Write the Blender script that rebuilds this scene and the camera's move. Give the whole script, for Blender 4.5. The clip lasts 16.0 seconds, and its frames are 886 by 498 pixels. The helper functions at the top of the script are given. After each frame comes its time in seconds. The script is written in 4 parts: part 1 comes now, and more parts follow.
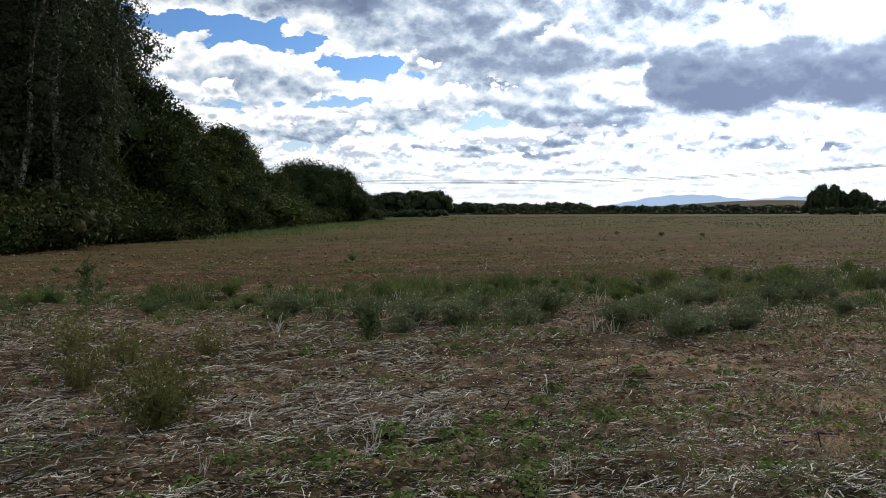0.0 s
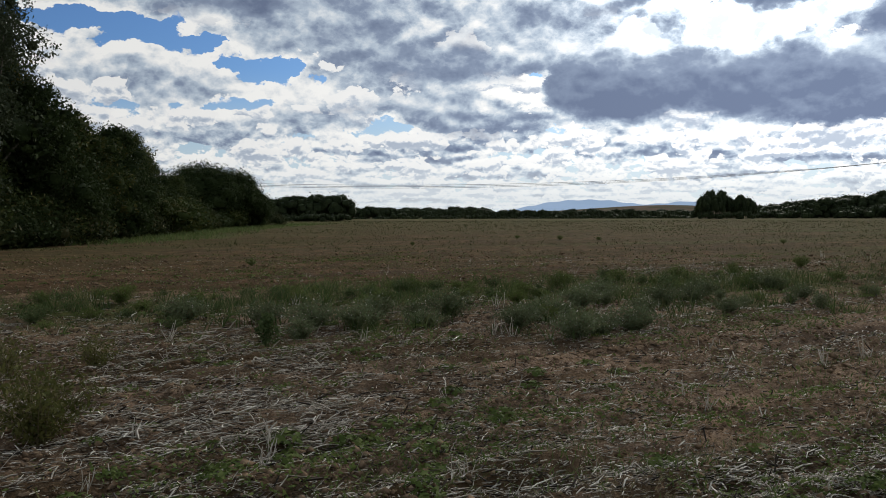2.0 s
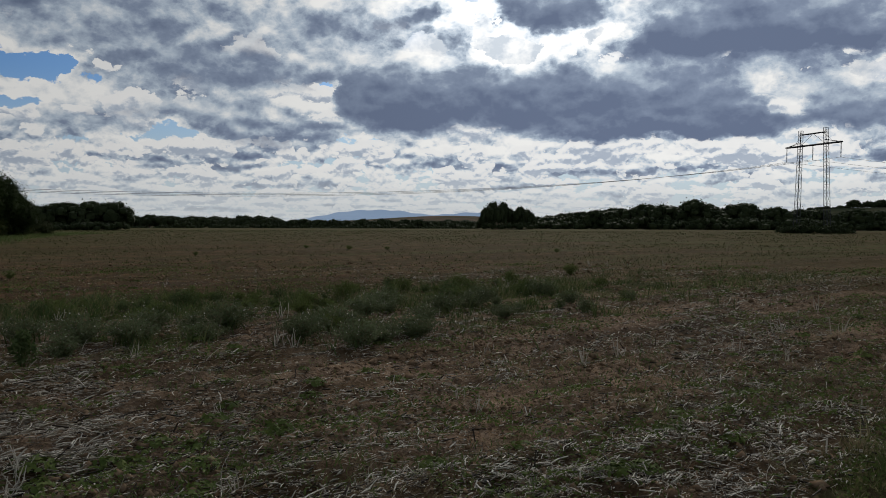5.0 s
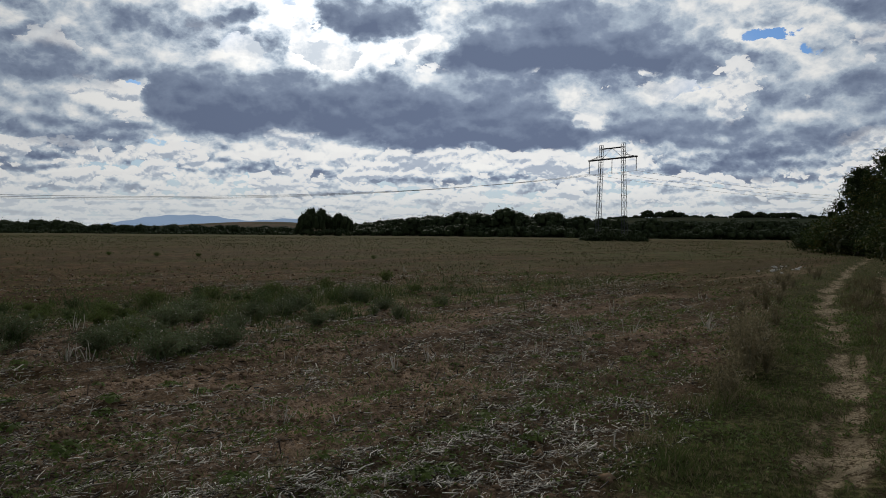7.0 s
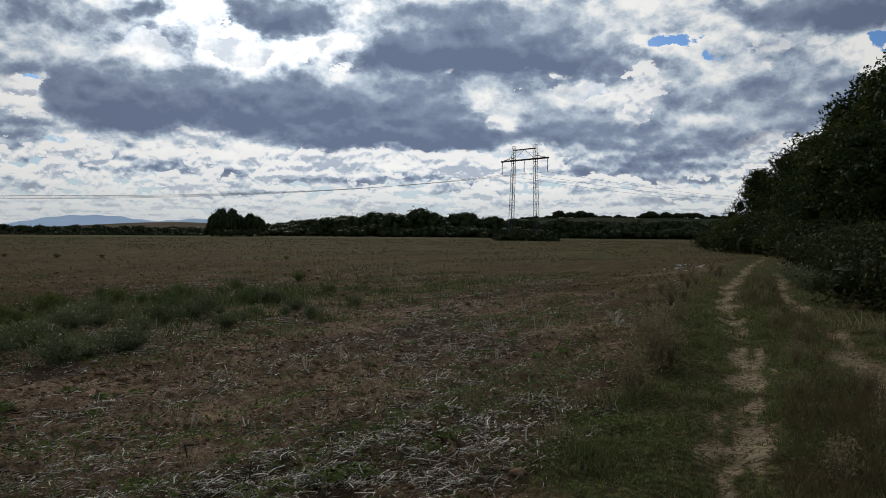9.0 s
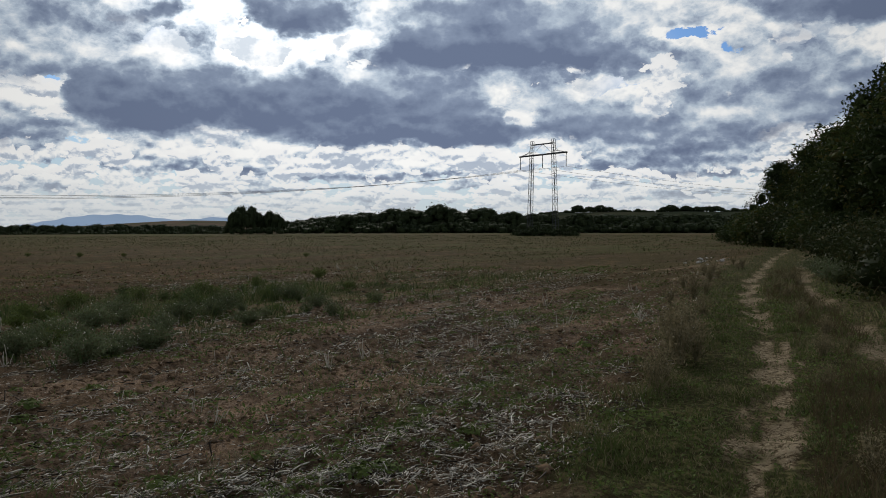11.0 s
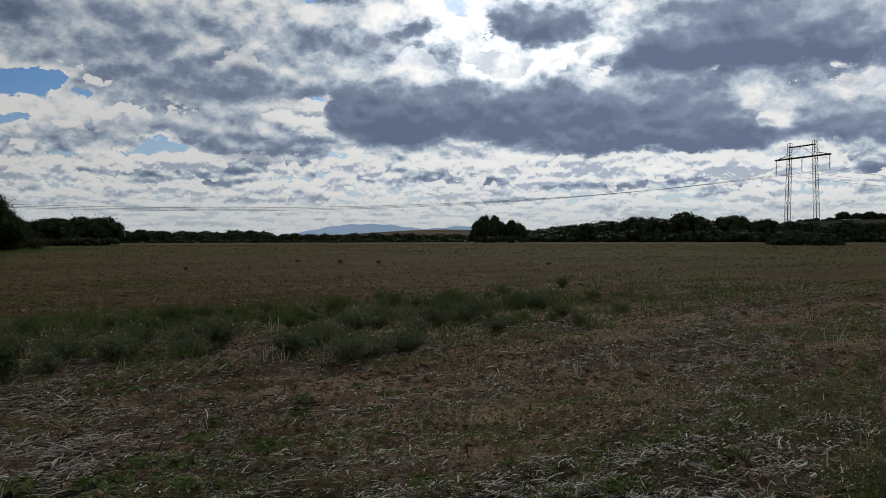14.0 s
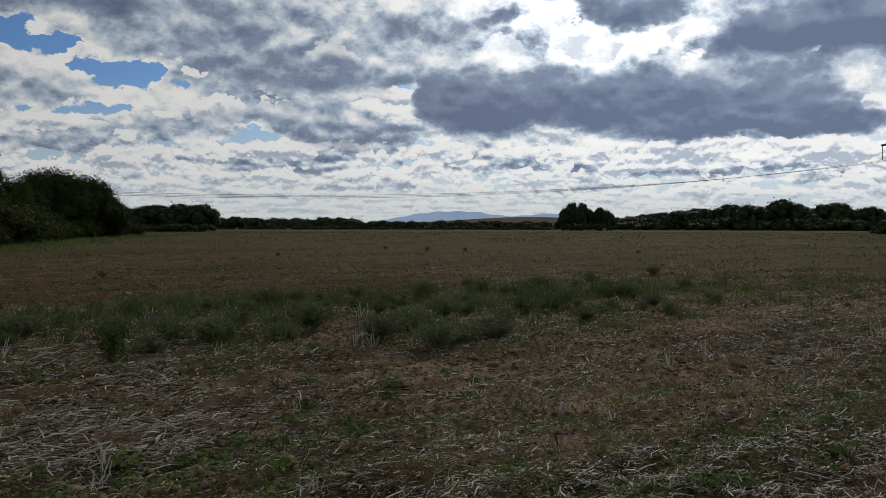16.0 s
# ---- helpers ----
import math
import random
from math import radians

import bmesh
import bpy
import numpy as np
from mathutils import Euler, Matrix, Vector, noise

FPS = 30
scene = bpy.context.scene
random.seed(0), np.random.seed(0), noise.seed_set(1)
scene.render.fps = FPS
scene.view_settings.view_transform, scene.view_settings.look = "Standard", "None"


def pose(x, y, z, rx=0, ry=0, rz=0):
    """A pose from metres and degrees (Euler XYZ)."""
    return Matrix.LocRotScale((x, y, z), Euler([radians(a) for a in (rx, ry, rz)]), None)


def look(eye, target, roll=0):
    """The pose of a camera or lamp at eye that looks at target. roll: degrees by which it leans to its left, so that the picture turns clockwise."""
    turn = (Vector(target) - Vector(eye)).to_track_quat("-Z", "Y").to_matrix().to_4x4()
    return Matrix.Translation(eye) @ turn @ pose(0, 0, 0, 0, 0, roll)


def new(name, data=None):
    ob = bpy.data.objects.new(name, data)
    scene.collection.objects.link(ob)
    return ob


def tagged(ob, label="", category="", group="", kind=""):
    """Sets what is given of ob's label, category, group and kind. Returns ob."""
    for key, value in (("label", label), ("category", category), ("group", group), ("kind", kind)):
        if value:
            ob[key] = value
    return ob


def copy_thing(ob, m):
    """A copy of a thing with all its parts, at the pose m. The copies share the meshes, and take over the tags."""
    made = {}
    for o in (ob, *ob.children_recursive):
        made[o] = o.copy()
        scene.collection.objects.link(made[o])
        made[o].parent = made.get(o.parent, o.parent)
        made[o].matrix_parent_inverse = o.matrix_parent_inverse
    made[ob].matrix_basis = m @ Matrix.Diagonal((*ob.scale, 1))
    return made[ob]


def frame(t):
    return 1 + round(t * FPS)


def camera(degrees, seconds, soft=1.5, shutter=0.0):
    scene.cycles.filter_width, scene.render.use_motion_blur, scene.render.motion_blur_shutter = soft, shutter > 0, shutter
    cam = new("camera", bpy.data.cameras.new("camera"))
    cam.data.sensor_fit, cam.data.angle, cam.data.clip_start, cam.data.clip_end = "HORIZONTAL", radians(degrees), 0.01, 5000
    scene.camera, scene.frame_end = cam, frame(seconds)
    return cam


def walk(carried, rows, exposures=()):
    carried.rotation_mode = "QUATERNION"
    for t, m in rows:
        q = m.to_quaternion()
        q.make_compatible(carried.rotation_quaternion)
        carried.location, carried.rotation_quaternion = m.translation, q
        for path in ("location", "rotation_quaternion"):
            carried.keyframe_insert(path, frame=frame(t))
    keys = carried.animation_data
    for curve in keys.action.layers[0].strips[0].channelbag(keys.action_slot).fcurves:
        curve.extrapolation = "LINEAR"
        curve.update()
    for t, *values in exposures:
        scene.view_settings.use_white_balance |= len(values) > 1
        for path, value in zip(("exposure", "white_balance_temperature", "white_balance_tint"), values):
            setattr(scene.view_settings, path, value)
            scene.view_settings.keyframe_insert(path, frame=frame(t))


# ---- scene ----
# ---------------------------------------------------------------- camera
cam = camera(56.44, 16.0, soft=0.9)
# seconds, eye x y z, heading (0 is +y, clockwise), pitch, roll
PATH = [
    (0.0, 0.066, 0.340, 1.611, 14.276, -2.771, -0.212),
    (0.5, 0.078, 0.340, 1.611, 16.525, -2.726, -0.240),
    (1.0, 0.093, 0.353, 1.606, 18.392, -2.660, -0.174),
    (1.5, 0.098, 0.358, 1.603, 19.550, -2.566, -0.117),
    (2.0, 0.113, 0.349, 1.607, 20.984, -2.489, -0.145),
    (2.5, 0.134, 0.342, 1.606, 23.799, -2.429, -0.094),
    (3.0, 0.144, 0.339, 1.604, 26.331, -2.329, 0.018),
    (5.5, 0.214, 0.247, 1.613, 38.765, -1.673, 0.330),
    (6.0, 0.232, 0.233, 1.617, 42.696, -1.535, 0.500),
    (6.5, 0.256, 0.231, 1.618, 45.901, -1.409, 0.548),
    (7.0, 0.272, 0.227, 1.615, 47.952, -1.265, 0.575),
    (7.5, 0.279, 0.233, 1.615, 49.420, -1.155, 0.597),
    (8.0, 0.292, 0.230, 1.608, 50.934, -1.071, 0.618),
    (8.5, 0.299, 0.226, 1.600, 52.269, -1.082, 0.625),
    (9.75, 0.320, 0.250, 1.592, 55.300, -1.330, 0.270),
    (11.0, 0.330, 0.283, 1.586, 52.572, -1.478, -0.092),
    (11.5, 0.327, 0.306, 1.586, 49.845, -1.414, -0.189),
    (12.0, 0.319, 0.328, 1.587, 46.005, -1.317, -0.341),
    (12.5, 0.304, 0.340, 1.593, 42.680, -1.211, -0.464),
    (13.0, 0.291, 0.353, 1.589, 39.851, -1.043, -0.288),
    (13.5, 0.283, 0.359, 1.593, 37.735, -0.993, -0.114),
    (14.0, 0.274, 0.369, 1.592, 35.995, -0.854, -0.081),
    (14.5, 0.268, 0.367, 1.592, 34.466, -0.853, -0.046),
    (15.0, 0.265, 0.375, 1.583, 33.213, -1.123, 0.154),
    (15.5, 0.261, 0.391, 1.579, 31.600, -1.497, 0.228),
    (16.0, 0.259, 0.398, 1.582, 30.017, -1.730, 0.097),
]


def stand(x, y, z, yaw, pitch, roll):
    a, p = radians(yaw), radians(pitch)
    way = Vector((math.sin(a) * math.cos(p), math.cos(a) * math.cos(p), math.sin(p)))
    return look((x, y, z), Vector((x, y, z)) + way, roll)


walk(cam, [(r[0], stand(*r[1:])) for r in PATH],
     [(0, 0.48), (1.0, 0.30), (2.0, 0.0), (3, -0.28), (5.5, -0.55), (8.5, -0.48), (11, -0.42), (14, -0.55), (16, -0.43)])

# ---------------------------------------------------------------- sky and sun
SUN_AZ, SUN_EL = 43.0, 24.0


class Nodes:
    """Short hand for building a node tree."""

    def __init__(self, tree):
        self.t = tree
        tree.nodes.clear()

    def add(self, kind, ins=None, operation="", clamp=False):
        n = self.t.nodes.new(kind)
        if operation:
            n.operation = operation
        if clamp:
            n.use_clamp = True
        for k, v in (ins or {}).items():
            if isinstance(v, bpy.types.NodeSocket):
                self.t.links.new(v, n.inputs[k])
            else:
                n.inputs[k].default_value = v
        return n

    def math(self, op, a, b=0.0, c=0.0, clamp=False):
        return self.add("ShaderNodeMath", {0: a, 1: b, 2: c}, operation=op, clamp=clamp).outputs[0]

    def vec(self, op, a, b=(0, 0, 0)):
        n = self.add("ShaderNodeVectorMath", {0: a, 1: b}, operation=op)
        return n.outputs["Value"] if op in ("DOT_PRODUCT", "LENGTH", "DISTANCE") else n.outputs[0]

    def step(self, x, lo, hi, a=0.0, b=1.0):
        n = self.add("ShaderNodeMapRange")
        n.interpolation_type = "SMOOTHSTEP"
        for k, v in enumerate((x, lo, hi, a, b)):
            if isinstance(v, bpy.types.NodeSocket):
                self.t.links.new(v, n.inputs[k])
            else:
                n.inputs[k].default_value = v
        return n.outputs[0]

    def noise(self, v, scale, detail=4.0, rough=0.55, warp=0.0):
        return self.add("ShaderNodeTexNoise", {"Vector": v, "Scale": scale, "Detail": detail, "Roughness": rough, "Distortion": warp}).outputs[0]

    def mix(self, f, a, b):
        n = self.add("ShaderNodeMix")
        n.data_type = "RGBA"
        for k, v in ((0, f), (6, a), (7, b)):
            if isinstance(v, bpy.types.NodeSocket):
                self.t.links.new(v, n.inputs[k])
            else:
                n.inputs[k].default_value = (*v, 1) if isinstance(v, tuple) and len(v) == 3 else v
        return n.outputs[2]

    def ramp(self, x, stops):
        n = self.add("ShaderNodeValToRGB", {0: x})
        el = n.color_ramp.elements
        while len(el) < len(stops):
            el.new(0.5)
        for e, (p, c) in zip(el, stops):
            e.position, e.color = p, (*c, 1)
        return n.outputs[0]


# heaped clouds: heading, height, half width, half height, weight; all but the weight in degrees
HEAPS = (
    (35.5, 8.9, 7.0, 2.1, 1.0), (48.5, 8.3, 8.0, 2.3, 1.0), (50.5, 6.5, 9.0, 0.8, 0.75), (31.0, 7.6, 3.5, 1.2, 0.5),
    (13.0, 12.6, 6.5, 1.9, 0.40), (20.5, 10.0, 6.0, 1.7, 0.52), (28.0, 13.3, 5.0, 1.7, 0.30), (29.0, 10.0, 2.6, 1.6, 0.28),
    (42.2, 14.3, 3.6, 1.3, 0.95), (57.0, 13.3, 8.0, 2.1, 0.95), (62.0, 11.6, 4.5, 0.9, 0.6), (51.0, 12.0, 4.0, 1.2, 0.45),
    (62.0, 7.6, 4.0, 1.3, 0.62), (68.5, 5.3, 6.0, 1.6, 0.55), (78.5, 8.6, 4.5, 2.0, 0.36), (79.5, 13.9, 5.5, 1.3, 0.85), (71.5, 10.0, 6.0, 1.4, 0.30), (72.5, 7.4, 6.5, 1.4, 0.34),
    (5.0, 14.5, 12.0, 1.2, 0.45), (-1.0, 9.0, 6.0, 1.2, 0.18), (7.0, 8.3, 5.0, 0.8, 0.16), (4.0, 5.3, 5.0, 0.55, 0.34), (14.5, 4.5, 4.5, 0.7, 0.18),
    (18.5, 7.2, 6.5, 0.8, 0.40), (23.8, 5.9, 3.2, 1.2, 0.40), (20.5, 4.2, 3.0, 0.6, 0.25), (-8.0, 6.5, 5.0, 1.0, 0.3), (11.0, 6.3, 3.5, 0.6, 0.25),
)
# torn places where the blue or the bright veil shows
GAPS = (
    (-2.0, 12.2, 5.0, 0.6, 0.62), (3.5, 11.3, 3.0, 0.4, 0.55), (9.3, 9.9, 3.0, 0.45, 0.55), (7.3, 7.3, 2.4, 0.4, 0.30), (17.6, 6.2, 2.0, 0.45, 0.38),
    (27.4, 9.1, 0.9, 0.5, 0.55), (37.3, 14.3, 1.8, 1.8, 0.36), (40.4, 11.5, 3.0, 0.7, 0.40), (56.5, 8.9, 1.0, 0.7, 0.34), (57.9, 7.4, 1.1, 0.7, 0.34), (63.5, 9.7, 2.5, 0.8, 0.22),
    (68.6, 12.6, 2.0, 0.4, 0.5), (66.5, 8.3, 1.3, 1.0, 0.2), (45.5, 12.6, 2.2, 0.5, 0.3), (25.5, 7.6, 1.6, 0.8, 0.3),
)


def build_sky():
    world = bpy.data.worlds.new("sky")
    scene.world = world
    world.use_nodes = True
    g = Nodes(world.node_tree)
    d = g.add("ShaderNodeTexCoord").outputs["Generated"]
    x, y, z = g.add("ShaderNodeSeparateXYZ", {0: d}).outputs
    side = g.math("MULTIPLY", g.math("ARCTAN2", x, y), 57.2958)
    up = g.math("MULTIPLY", g.math("ARCSINE", z), 57.2958)
    air = g.add("ShaderNodeTexSky")
    air.sky_type, air.sun_disc = "NISHITA", False
    air.sun_elevation, air.sun_rotation = radians(SUN_EL), radians(SUN_AZ)
    air.air_density, air.dust_density = 1.0, 0.4
    blue = g.vec("MULTIPLY", air.outputs[0], (0.040, 0.062, 0.098))
    col = g.mix(g.step(up, 10.0, 2.0, 0.0, 0.9), blue, (0.60, 0.73, 0.82))

    # bright veil round the sun
    o = g.vec("MULTIPLY", g.vec("SUBTRACT", g.add("ShaderNodeCombineXYZ", {0: side, 1: up, 2: 0.0}).outputs[0], (48.0, 10.5, 0)), (1 / 19.0, 1 / 7.0, 0))
    col = g.mix(g.step(g.vec("DOT_PRODUCT", o, o), 1.3, 0.5), col, g.ramp(g.noise(g.add("ShaderNodeCombineXYZ", {0: side, 1: g.math("MULTIPLY", up, 1.3), 2: 0.0}).outputs[0], 0.5, 7.0, 0.6), ((0.40, (0.98, 0.98, 0.97)), (0.58, (0.62, 0.68, 0.75)))))

    def at_height(shift):
        """The sky's plane in degrees, the cloud deck in perspective, raised by a part of the height."""
        e_ = g.math("ADD", up, g.math("MULTIPLY", g.math("ADD", g.math("MAXIMUM", up, 0.0), 3.0), shift)) if shift else up
        flat = g.add("ShaderNodeCombineXYZ", {0: side, 1: g.math("MULTIPLY", e_, 1.4), 2: 0.0}).outputs[0]
        far = g.math("POWER", g.math("ADD", g.math("MAXIMUM", e_, 0.0), 3.6), -0.9)
        deck = g.vec("MULTIPLY", g.vec("NORMALIZE", g.add("ShaderNodeCombineXYZ", {0: x, 1: y, 2: 0.0}).outputs[0]), (1, 1, 0))
        n = g.add("ShaderNodeVectorMath", {0: deck}, operation="SCALE")
        g.t.links.new(g.math("MULTIPLY", far, 62.0), n.inputs["Scale"])
        return flat, n.outputs[0]

    def billow(flat, deck):
        """Heaped density of the broken cloud, round about nought."""
        wide = g.math("SUBTRACT", g.noise(deck, 0.75, 2.5, 0.5, 0.2), 0.5)
        low = g.math("SUBTRACT", g.noise(flat, 0.26, 8.0, 0.53), 0.5)
        puffs = []
        for scale in (0.62, 0.30):
            c = g.add("ShaderNodeTexVoronoi", {"Vector": g.vec("ADD", flat, g.vec("MULTIPLY", warp, (1.6, 1.6, 0))), "Scale": scale, "Detail": 4.0, "Roughness": 0.52, "Lacunarity": 2.3})
            c.normalize = True
            puffs.append(g.math("SUBTRACT", 0.30, c.outputs["Distance"]))
        k = g.step(up, 3.5, 9.0)
        puff = g.math("ADD", g.math("MULTIPLY", puffs[0], g.math("SUBTRACT", 1.0, k)), g.math("MULTIPLY", puffs[1], k))
        return g.math("ADD", g.math("ADD", g.math("MULTIPLY", wide, 1.2), g.math("MULTIPLY", low, 1.45)), g.math("MULTIPLY", puff, 1.9))

    flat, deck = at_height(0.0)
    warp = g.vec("SUBTRACT", g.add("ShaderNodeTexNoise", {"Vector": flat, "Scale": 0.28, "Detail": 6.0, "Roughness": 0.62}).outputs[1], (0.5, 0.5, 0.5))
    torn = g.vec("ADD", g.add("ShaderNodeCombineXYZ", {0: side, 1: up, 2: 0.0}).outputs[0], g.vec("MULTIPLY", warp, (7.0, 2.6, 0.0)))
    here = billow(flat, deck)
    above = billow(*at_height(0.05))
    mass, tilt = 0.0, 0.0
    for rows, sign in ((HEAPS, 1.0), (GAPS, -1.0)):
        for a_, e_, w_, h_, weight in rows:
            o = g.vec("MULTIPLY", g.vec("SUBTRACT", torn, (a_, e_, 0)), (1 / w_, 1 / h_, 0))
            high = g.add("ShaderNodeSeparateXYZ", {0: o}).outputs[1]
            o = g.vec("DOT_PRODUCT", o, o)
            here_ = g.math("MULTIPLY", g.math("EXPONENT", g.math("MULTIPLY", g.math("MULTIPLY", o, o), -0.7)), sign * weight)
            mass = g.math("ADD", mass, here_)
            if sign > 0:
                tilt = g.math("ADD", tilt, g.math("MULTIPLY", here_, high))
    mass = g.math("MINIMUM", mass, 0.85)
    calm = g.math("SUBTRACT", 1.0, g.math("MULTIPLY", g.math("MAXIMUM", mass, 0.0), 0.6))
    far_up = g.step(up, 15.0, 22.0)
    dens = g.math("ADD", g.math("ADD", g.math("MULTIPLY", here, calm), 0.28), g.math("ADD", mass, g.math("MULTIPLY", far_up, 0.35)))
    # lit heads and dull feet of the heaps
    rise = g.math("MULTIPLY", g.math("SUBTRACT", here, above), calm)
    depth = g.math("SUBTRACT", dens, g.math("ADD", g.math("MULTIPLY", rise, g.step(up, 4.0, 9.0, 2.4, 1.9)), g.math("MULTIPLY", tilt, 0.42)))
    shade = g.ramp(g.math("MULTIPLY", depth, 0.7), ((0.02, (1.04, 1.04, 1.02)), (0.13, (0.92, 0.94, 0.95)), (0.25, (0.73, 0.79, 0.85)), (0.40, (0.49, 0.58, 0.69)), (0.60, (0.27, 0.335, 0.46)), (0.9, (0.16, 0.205, 0.315))))
    col = g.mix(g.step(dens, 0.03, 0.11), col, shade)
    # small crisp heaps in front of the deck
    drift = (61.0, 7.0, 0.0)
    near_ = billow(g.vec("ADD", flat, drift), g.vec("ADD", deck, drift))
    flat_up, deck_up = at_height(0.035)
    over = billow(g.vec("ADD", flat_up, drift), g.vec("ADD", deck_up, drift))
    body = g.math("SUBTRACT", near_, g.step(up, 2.0, 11.0, -0.02, 0.14))
    cover = g.math("MULTIPLY", g.step(body, 0.0, 0.05), g.math("MULTIPLY", g.step(mass, 0.5, 0.2), g.step(up, 14.0, 10.5)))
    cover = g.math("MULTIPLY", cover, g.step(mass, -0.25, -0.08))
    inner = g.math("SUBTRACT", body, g.math("MULTIPLY", g.math("SUBTRACT", near_, over), 3.2))
    heap_col = g.ramp(inner, ((0.02, (1.0, 1.0, 0.99)), (0.14, (0.90, 0.92, 0.94)), (0.30, (0.66, 0.72, 0.80)), (0.55, (0.46, 0.53, 0.64))))
    col = g.mix(g.math("MULTIPLY", cover, 0.95), col, heap_col)
    # brightening of the thin cloud round the veiled sun
    o = g.vec("MULTIPLY", g.vec("SUBTRACT", torn, (SUN_AZ - 3.5, 14.0, 0)), (1 / 9.0, 1 / 4.5, 0))
    glow = g.math("EXPONENT", g.math("MULTIPLY", g.vec("DOT_PRODUCT", o, o), -1.0))
    pale = g.step(g.vec("DOT_PRODUCT", col, (0.3, 0.4, 0.3)), 0.35, 0.8)
    o = g.math("DIVIDE", g.math("SUBTRACT", side, 52.0), 36.0)
    broad_glow = g.math("EXPONENT", g.math("MULTIPLY", g.math("MULTIPLY", o, o), -1.0))
    gain = g.math("ADD", g.math("ADD", 0.70, g.math("MULTIPLY", broad_glow, 0.50)), g.math("MULTIPLY", g.math("MULTIPLY", glow, pale), 0.6))
    col = g.vec("SCALE", col)
    g.t.links.new(gain, col.node.inputs["Scale"])
    col = g.mix(g.step(up, 4.5, 0.3, 0.0, 0.72), col, (0.68, 0.73, 0.76))
    bg = g.add("ShaderNodeBackground", {"Color": col, "Strength": 1.0})
    g.add("ShaderNodeOutputWorld", {0: bg.outputs[0]})


build_sky()
sun_data = bpy.data.lights.new("sun", "SUN")
sun_data.energy, sun_data.angle, sun_data.color = 2.15, radians(6), (1.0, 0.95, 0.87)
a, e = radians(SUN_AZ), radians(SUN_EL)
new("sun", sun_data).matrix_world = look((60 * math.sin(a) * math.cos(e), 60 * math.cos(a) * math.cos(e), 60 * math.sin(e)), (0, 0, 0))

# ---------------------------------------------------------------- lie of the land
ROW = radians(76)  # heading of the furrows and of the farm track
SX, SY = math.sin(ROW), math.cos(ROW)
rng = np.random.default_rng(7)


def sstep(lo, hi, x):
    k = np.clip((x - lo) / (hi - lo), 0, 1)
    return k * k * (3 - 2 * k)


def vnoise(x, y, seed=0):
    """Smooth value noise, 0 to 1, one cell a unit."""
    xi, yi = np.floor(x), np.floor(y)
    fx, fy = x - xi, y - yi
    fx, fy = fx * fx * (3 - 2 * fx), fy * fy * (3 - 2 * fy)

    def h(a, b):
        n = np.sin(a * 127.1 + b * 311.7 + seed * 74.7) * 43758.5453
        return n - np.floor(n)

    return (h(xi, yi) * (1 - fx) + h(xi + 1, yi) * fx) * (1 - fy) + (h(xi, yi + 1) * (1 - fx) + h(xi + 1, yi + 1) * fx) * fy


def fbm(x, y, seed=0, octaves=4):
    out, amp, tot = 0, 1.0, 0
    for i in range(octaves):
        out, tot = out + amp * vnoise(x * 2 ** i, y * 2 ** i, seed + i * 13), tot + amp
        amp *= 0.55
    return out / tot


def along(x, y):
    return SX * x + SY * y, -SY * x + SX * y


def track_line(s):
    """Offset of the rut nearer the field across the track's heading."""
    return 0.45 + 1.05 * sstep(9, 26, s) - 0.5 * sstep(40, 65, s)


